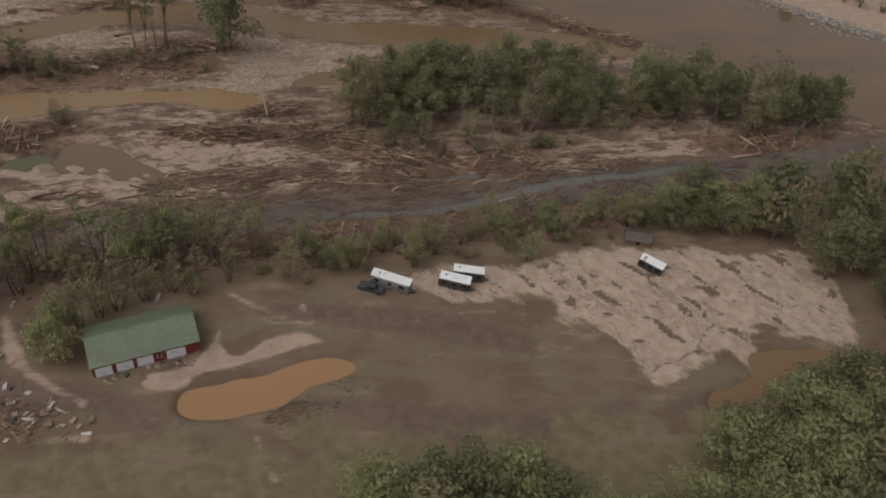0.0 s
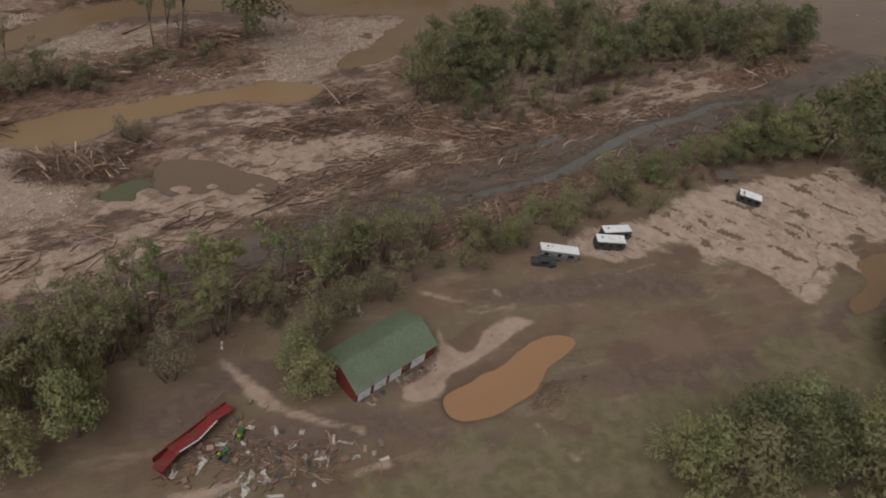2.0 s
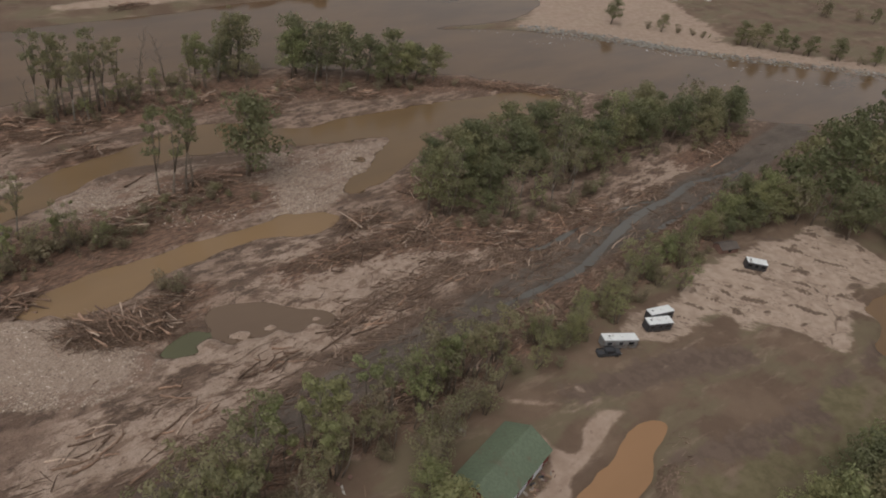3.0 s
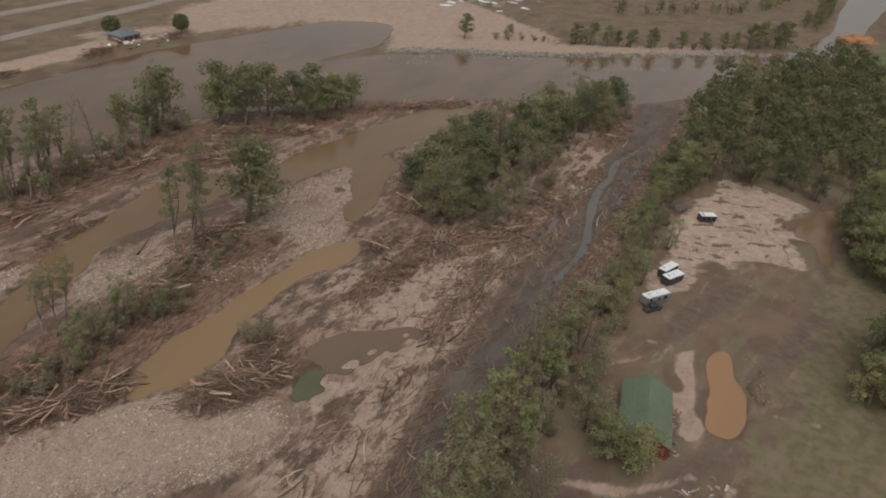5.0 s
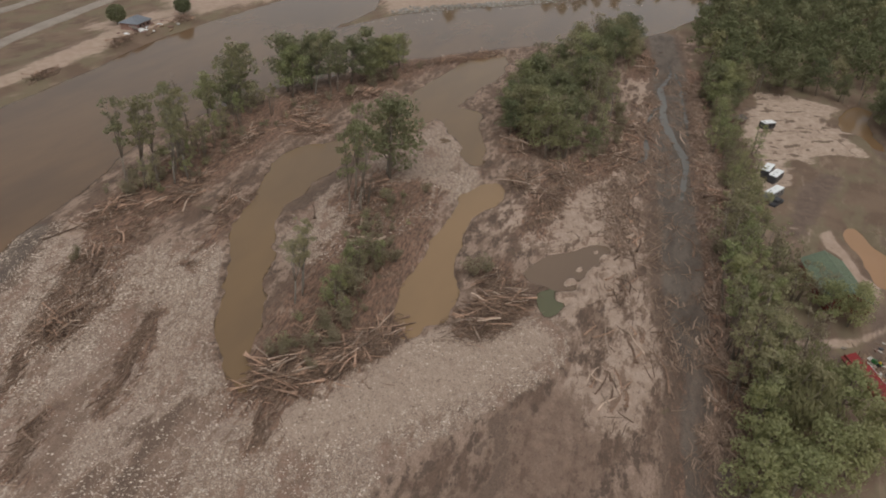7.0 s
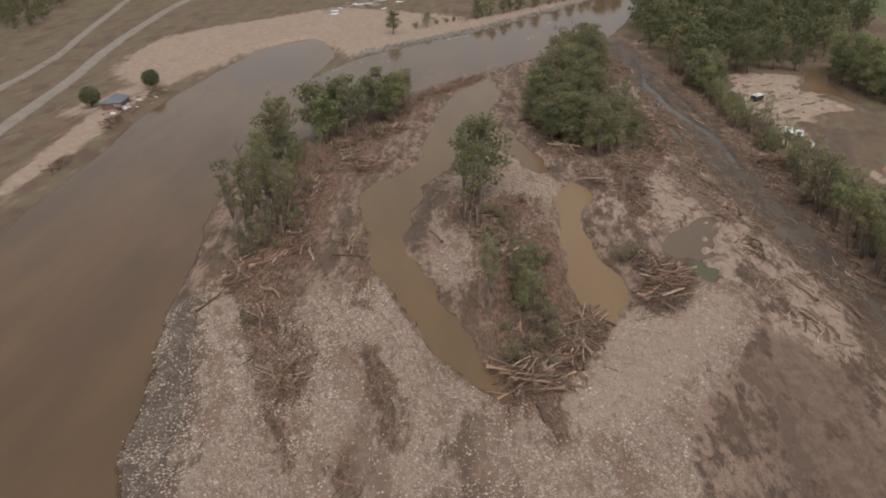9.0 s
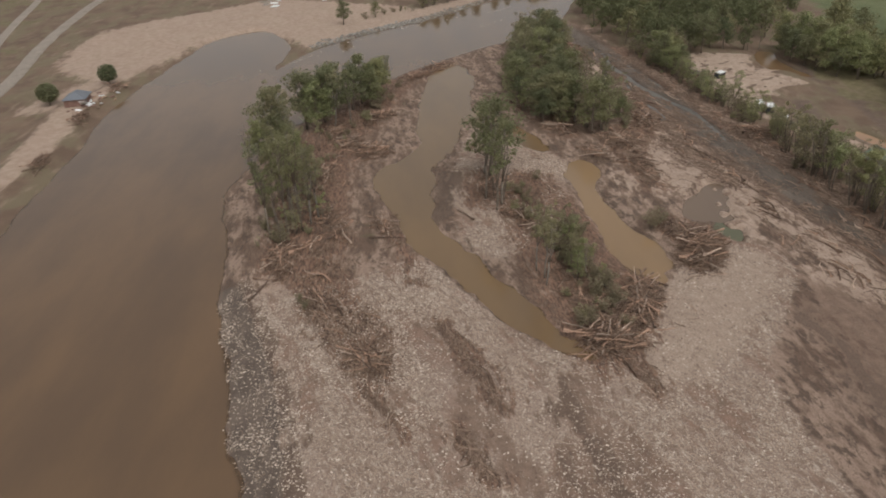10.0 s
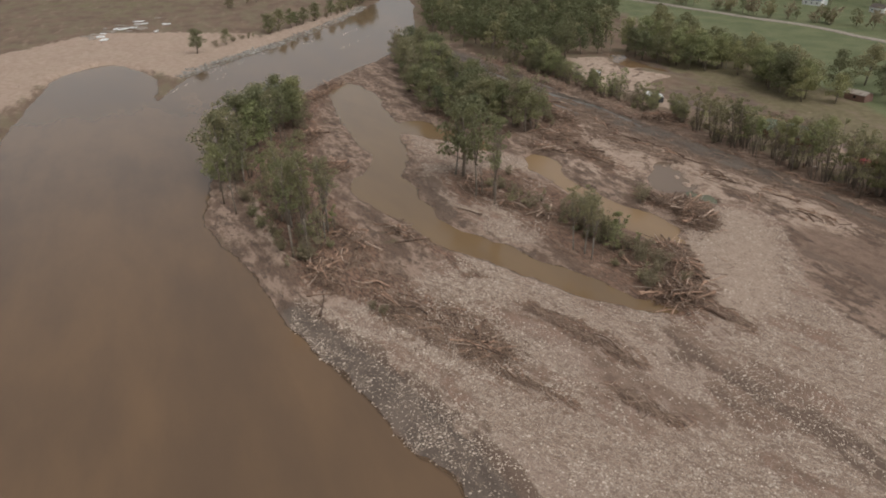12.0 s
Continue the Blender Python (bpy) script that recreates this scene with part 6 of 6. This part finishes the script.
def wrecked_shed():
    t = thing_at("collapsed_shed", -74.5, 79.0, 39, -0.1, (0, 0), "collapsed open-fronted shed with buckled red metal roof", "shed")
    r = random.Random(8)
    for k, (x, long, yaw, pitch, roll, back) in enumerate(((-5.6, 3.6, 10, 34, -6, 0.9), (-2.1, 4.0, -5, 20, 4, 1.6), (1.6, 3.8, 6, 28, -5, 1.5), (5.2, 3.8, -4, 22, 4, 1.9))):
        turn = pose(0, 0, 0, -pitch, roll, yaw)
        roof = solid("roof_sheet", (long, 3.0, 0.07), (x, back, 1.4), RED_ROOF, t, 0.01, turn, "buckled red metal roofing")
        bm = bmesh.new()
        for j in range(8):
            box(bm, (0.05, 3.0, 0.03), Vector((x, back, 1.4)) + turn @ Vector((-long / 2 + 0.2 + j * (long - 0.4) / 7, 0, 0.05)), turn)
        part("seams", bm, RED_ROOF, roof)
        if k in (1, 2):
            solid("fascia", (long, 0.06, 0.24), Vector((x, back, 1.4)) + turn @ Vector((0, -1.55, 0)), WHITE_PAINT, roof, 0.01, turn)
    solid("back_wall", (13.6, 0.12, 1.6), (0.2, 2.6, 0.7), RED_BOARD, t, 0.02)
    solid("end_wall", (0.12, 3.4, 1.5), (-7.2, 0.2, 0.7), RED_ROOF, t, 0.02, pose(0, 0, 0, 0, -24, 8))
    for k in range(6):
        solid("post", (0.14, 0.14, 1.9), (-5.5 + 2.6 * k, -0.9, 0.8), PLANK, t, 0.01, pose(0, 0, 0, r.uniform(-14, 14), r.uniform(-14, 14)))


wrecked_shed()


def mower(x, y, turn):
    t = thing_at("garden_tractor", x, y, turn, 0.0, (6, 4), "green garden tractor with yellow seat in shed wreckage", "tractor")
    solid("bonnet", (1.1, 0.7, 0.6), (0.5, 0, 0.75), GREEN_PAINT, t, 0.1)
    solid("chassis", (2.0, 0.9, 0.3), (0, 0, 0.4), GREEN_PAINT, t, 0.06)
    solid("seat", (0.5, 0.5, 0.5), (-0.55, 0, 0.85), YELLOW_PAINT, t, 0.12)
    for x_, r in ((0.7, 0.26), (-0.6, 0.4)):
        for s in (-1, 1):
            wheel(t, x_, s * 0.5, r, r)


mower(-71.5, 76.8, 30)
mower(-68.8, 79.6, 70)


# rubble of broken buildings: each sheet, plank and slab is a thing of its own
def rubble(x, y, sx, sy, sz, turn, tilt, mat, name, label, category, group):
    ob = thing_at(name, x, y, turn, sz * 0.5 + 0.03, tilt, label, category, group)
    m = ob.matrix_basis.copy()
    bpy.data.objects.remove(ob)
    bm = bmesh.new()
    box(bm, (sx, sy, sz), (0, 0, 0), None, min(sz, 0.1) * 0.2)
    bmesh.ops.subdivide_edges(bm, edges=[e for e in bm.edges if e.calc_length() > 0.8], cuts=2)
    r = random.Random(x * 31 + y)
    for v in bm.verts:
        v.co.z += 0.10 * math.sin(v.co.x * 2.1 + r.random()) * min(1.0, sx / 3) + r.uniform(-.02, .02)
    ob = part(name, bm, mat)
    ob.matrix_basis = m
    tagged(ob, label, category, group)


def rubble_field():
    r = random.Random(17)
    for x, y, n in ((-55, 75, 20), (-60, 73.5, 26), (-50, 73.5, 8), (-66, 71.5, 24), (-62, 76, 14), (-70, 70.5, 10), (-58, 71, 12), (-69.5, 99, 5), (-64.5, 80, 5), (-48, 103, 2), (-71, 84, 6), (-76, 75.5, 22), (-72, 78, 22), (-68, 82, 14)):
        for _ in range(n):
            px, py = x + r.gauss(0, 2.4), y + r.gauss(0, 1.5)
            kind = r.random()
            if kind < 0.22:
                rubble(px, py, r.uniform(0.8, 3.4), r.uniform(0.25, 0.9), 0.04, r.uniform(0, 180), (r.uniform(-22, 22), r.uniform(-12, 12)), OLD_WHITE,
                       "metal_sheet", "bent white metal sheet lying in mud", "debris", "white sheets")
            elif kind < 0.72:
                rubble(px, py, r.uniform(1.2, 3.6), r.uniform(0.12, 0.25), 0.07, r.uniform(0, 180), (r.uniform(-10, 10), r.uniform(-9, 9)), PLANK,
                       "plank", "broken timber plank from a wrecked building", "plank", "broken planks")
            else:
                rubble(px, py, r.uniform(0.5, 1.3), r.uniform(0.4, 0.9), 0.35, r.uniform(0, 180), (r.uniform(-20, 20), r.uniform(-15, 15)), r.choice((CONCRETE, BRICK_WALL, BRICK_WALL, PLANK, PLANK, DARK_SIDE)),
                       "rubble_block", "broken block of masonry in the mud", "rubble", "masonry blocks")
    for _ in range(34):
        u, v = r.uniform(-8, 8), r.uniform(-7.6, -5.6)
        c, s = math.cos(radians(29)), math.sin(radians(29))
        rubble(-45 + u * c - v * s, 92.3 + u * s + v * c, r.uniform(0.3, 1.3), r.uniform(0.2, 0.7), r.uniform(0.08, 0.35), r.uniform(0, 180), (r.uniform(-20, 20), r.uniform(-20, 20)),
               r.choice((PLANK, CONCRETE, DARK_SIDE, BRICK_WALL, BRICK_WALL)), "rubble_block", "flood wreckage heaped before the barn doors", "rubble", "barn-front wreckage")
    for _ in range(26):
        px, py = 235 + r.gauss(0, 22), 385 + r.gauss(0, 10)
        rubble(px, py, r.uniform(3, 9), r.uniform(1.5, 4), 0.4, r.uniform(0, 180), (r.uniform(-4, 4), r.uniform(-4, 4)), r.choice((WHITE_PAINT, CONCRETE, CONCRETE)),
               "slab", "pale torn slab on the far flood plain", "debris", "pale slabs")
    for _ in range(30):
        px, py = -15 + r.gauss(0, 9), 370.5 + r.gauss(0, 2.0)
        rubble(px, py, r.uniform(1, 3), r.uniform(0.5, 1.5), 0.3, r.uniform(0, 180), (r.uniform(-15, 15), r.uniform(-15, 15)), r.choice((WHITE_PAINT, PLANK, BRICK_WALL)),
               "rubble_block", "wreckage around the ruined riverside house", "rubble", "riverside wreckage")


rubble_field()


def clay_bank():
    r = random.Random(4)
    bm = bmesh.new()
    bmesh.ops.create_icosphere(bm, subdivisions=4, radius=1)
    for v in bm.verts:
        n = noise.noise(v.co * 2.3) * 0.35 + noise.noise(v.co * 6) * 0.12
        v.co = Vector((v.co.x * 13 * (1 + n), v.co.y * 5 * (1 + n), v.co.z * 5.5 * (1 + n)))
    ob = part("clay_bank", bm, CLAY, smooth=True)
    ob.matrix_basis = pose(428, 206, float(land([428], [206])[0]) - 0.5, 0, 0, -60)
    tagged(ob, "raw orange clay slip on the river bank", "bank", kind="structure")


clay_bank()

# ---- roads on the far side ----
def road(name, line, wide, label, mat=None):
    q = shore([(*p, 0) for p in line], False, 14)[:, :2]
    d = np.gradient(q, axis=0)
    d /= np.linalg.norm(d, axis=1)[:, None]
    across = np.stack([-d[:, 1], d[:, 0]], 1)
    offs = (-wide / 2 - 1.0, -wide / 2, 0, wide / 2, wide / 2 + 1.0)
    rows = [q + across * o for o in offs]
    top = np.max([land(p[:, 0], p[:, 1]) for p in rows], axis=0) + 0.25
    verts, faces = [], []
    for i in range(len(q)):
        for k, p in enumerate(rows):
            verts.append((p[i, 0], p[i, 1], top[i] - (0.9 if k in (0, 4) else 0) + (0.06 if k == 2 else 0)))
    for i in range(len(q) - 1):
        for k in range(4):
            a = i * 5 + k
            faces.append((a, a + 1, a + 6, a + 5))
    tagged(piece(name, mesh_from(name, verts, faces), mat or ROAD_TOP, smooth=False), label, "road", kind="structure")


road("road_valley", [(-160, 345), (-100, 375), (-50, 402), (20, 434), (85, 468), (200, 517), (330, 560)], 6.0, "silt-covered valley road beyond the river")
road("road_upper", [(-150, 390), (-40, 440), (55, 480), (120, 518), (240, 585)], 4.5, "muddy track running beside the valley road")
road("road_pasture", [(20, -75), (101, -42), (147, -32), (200, -8), (300, 40)], 5.0, "pale farm road crossing the green pasture", CONCRETE)
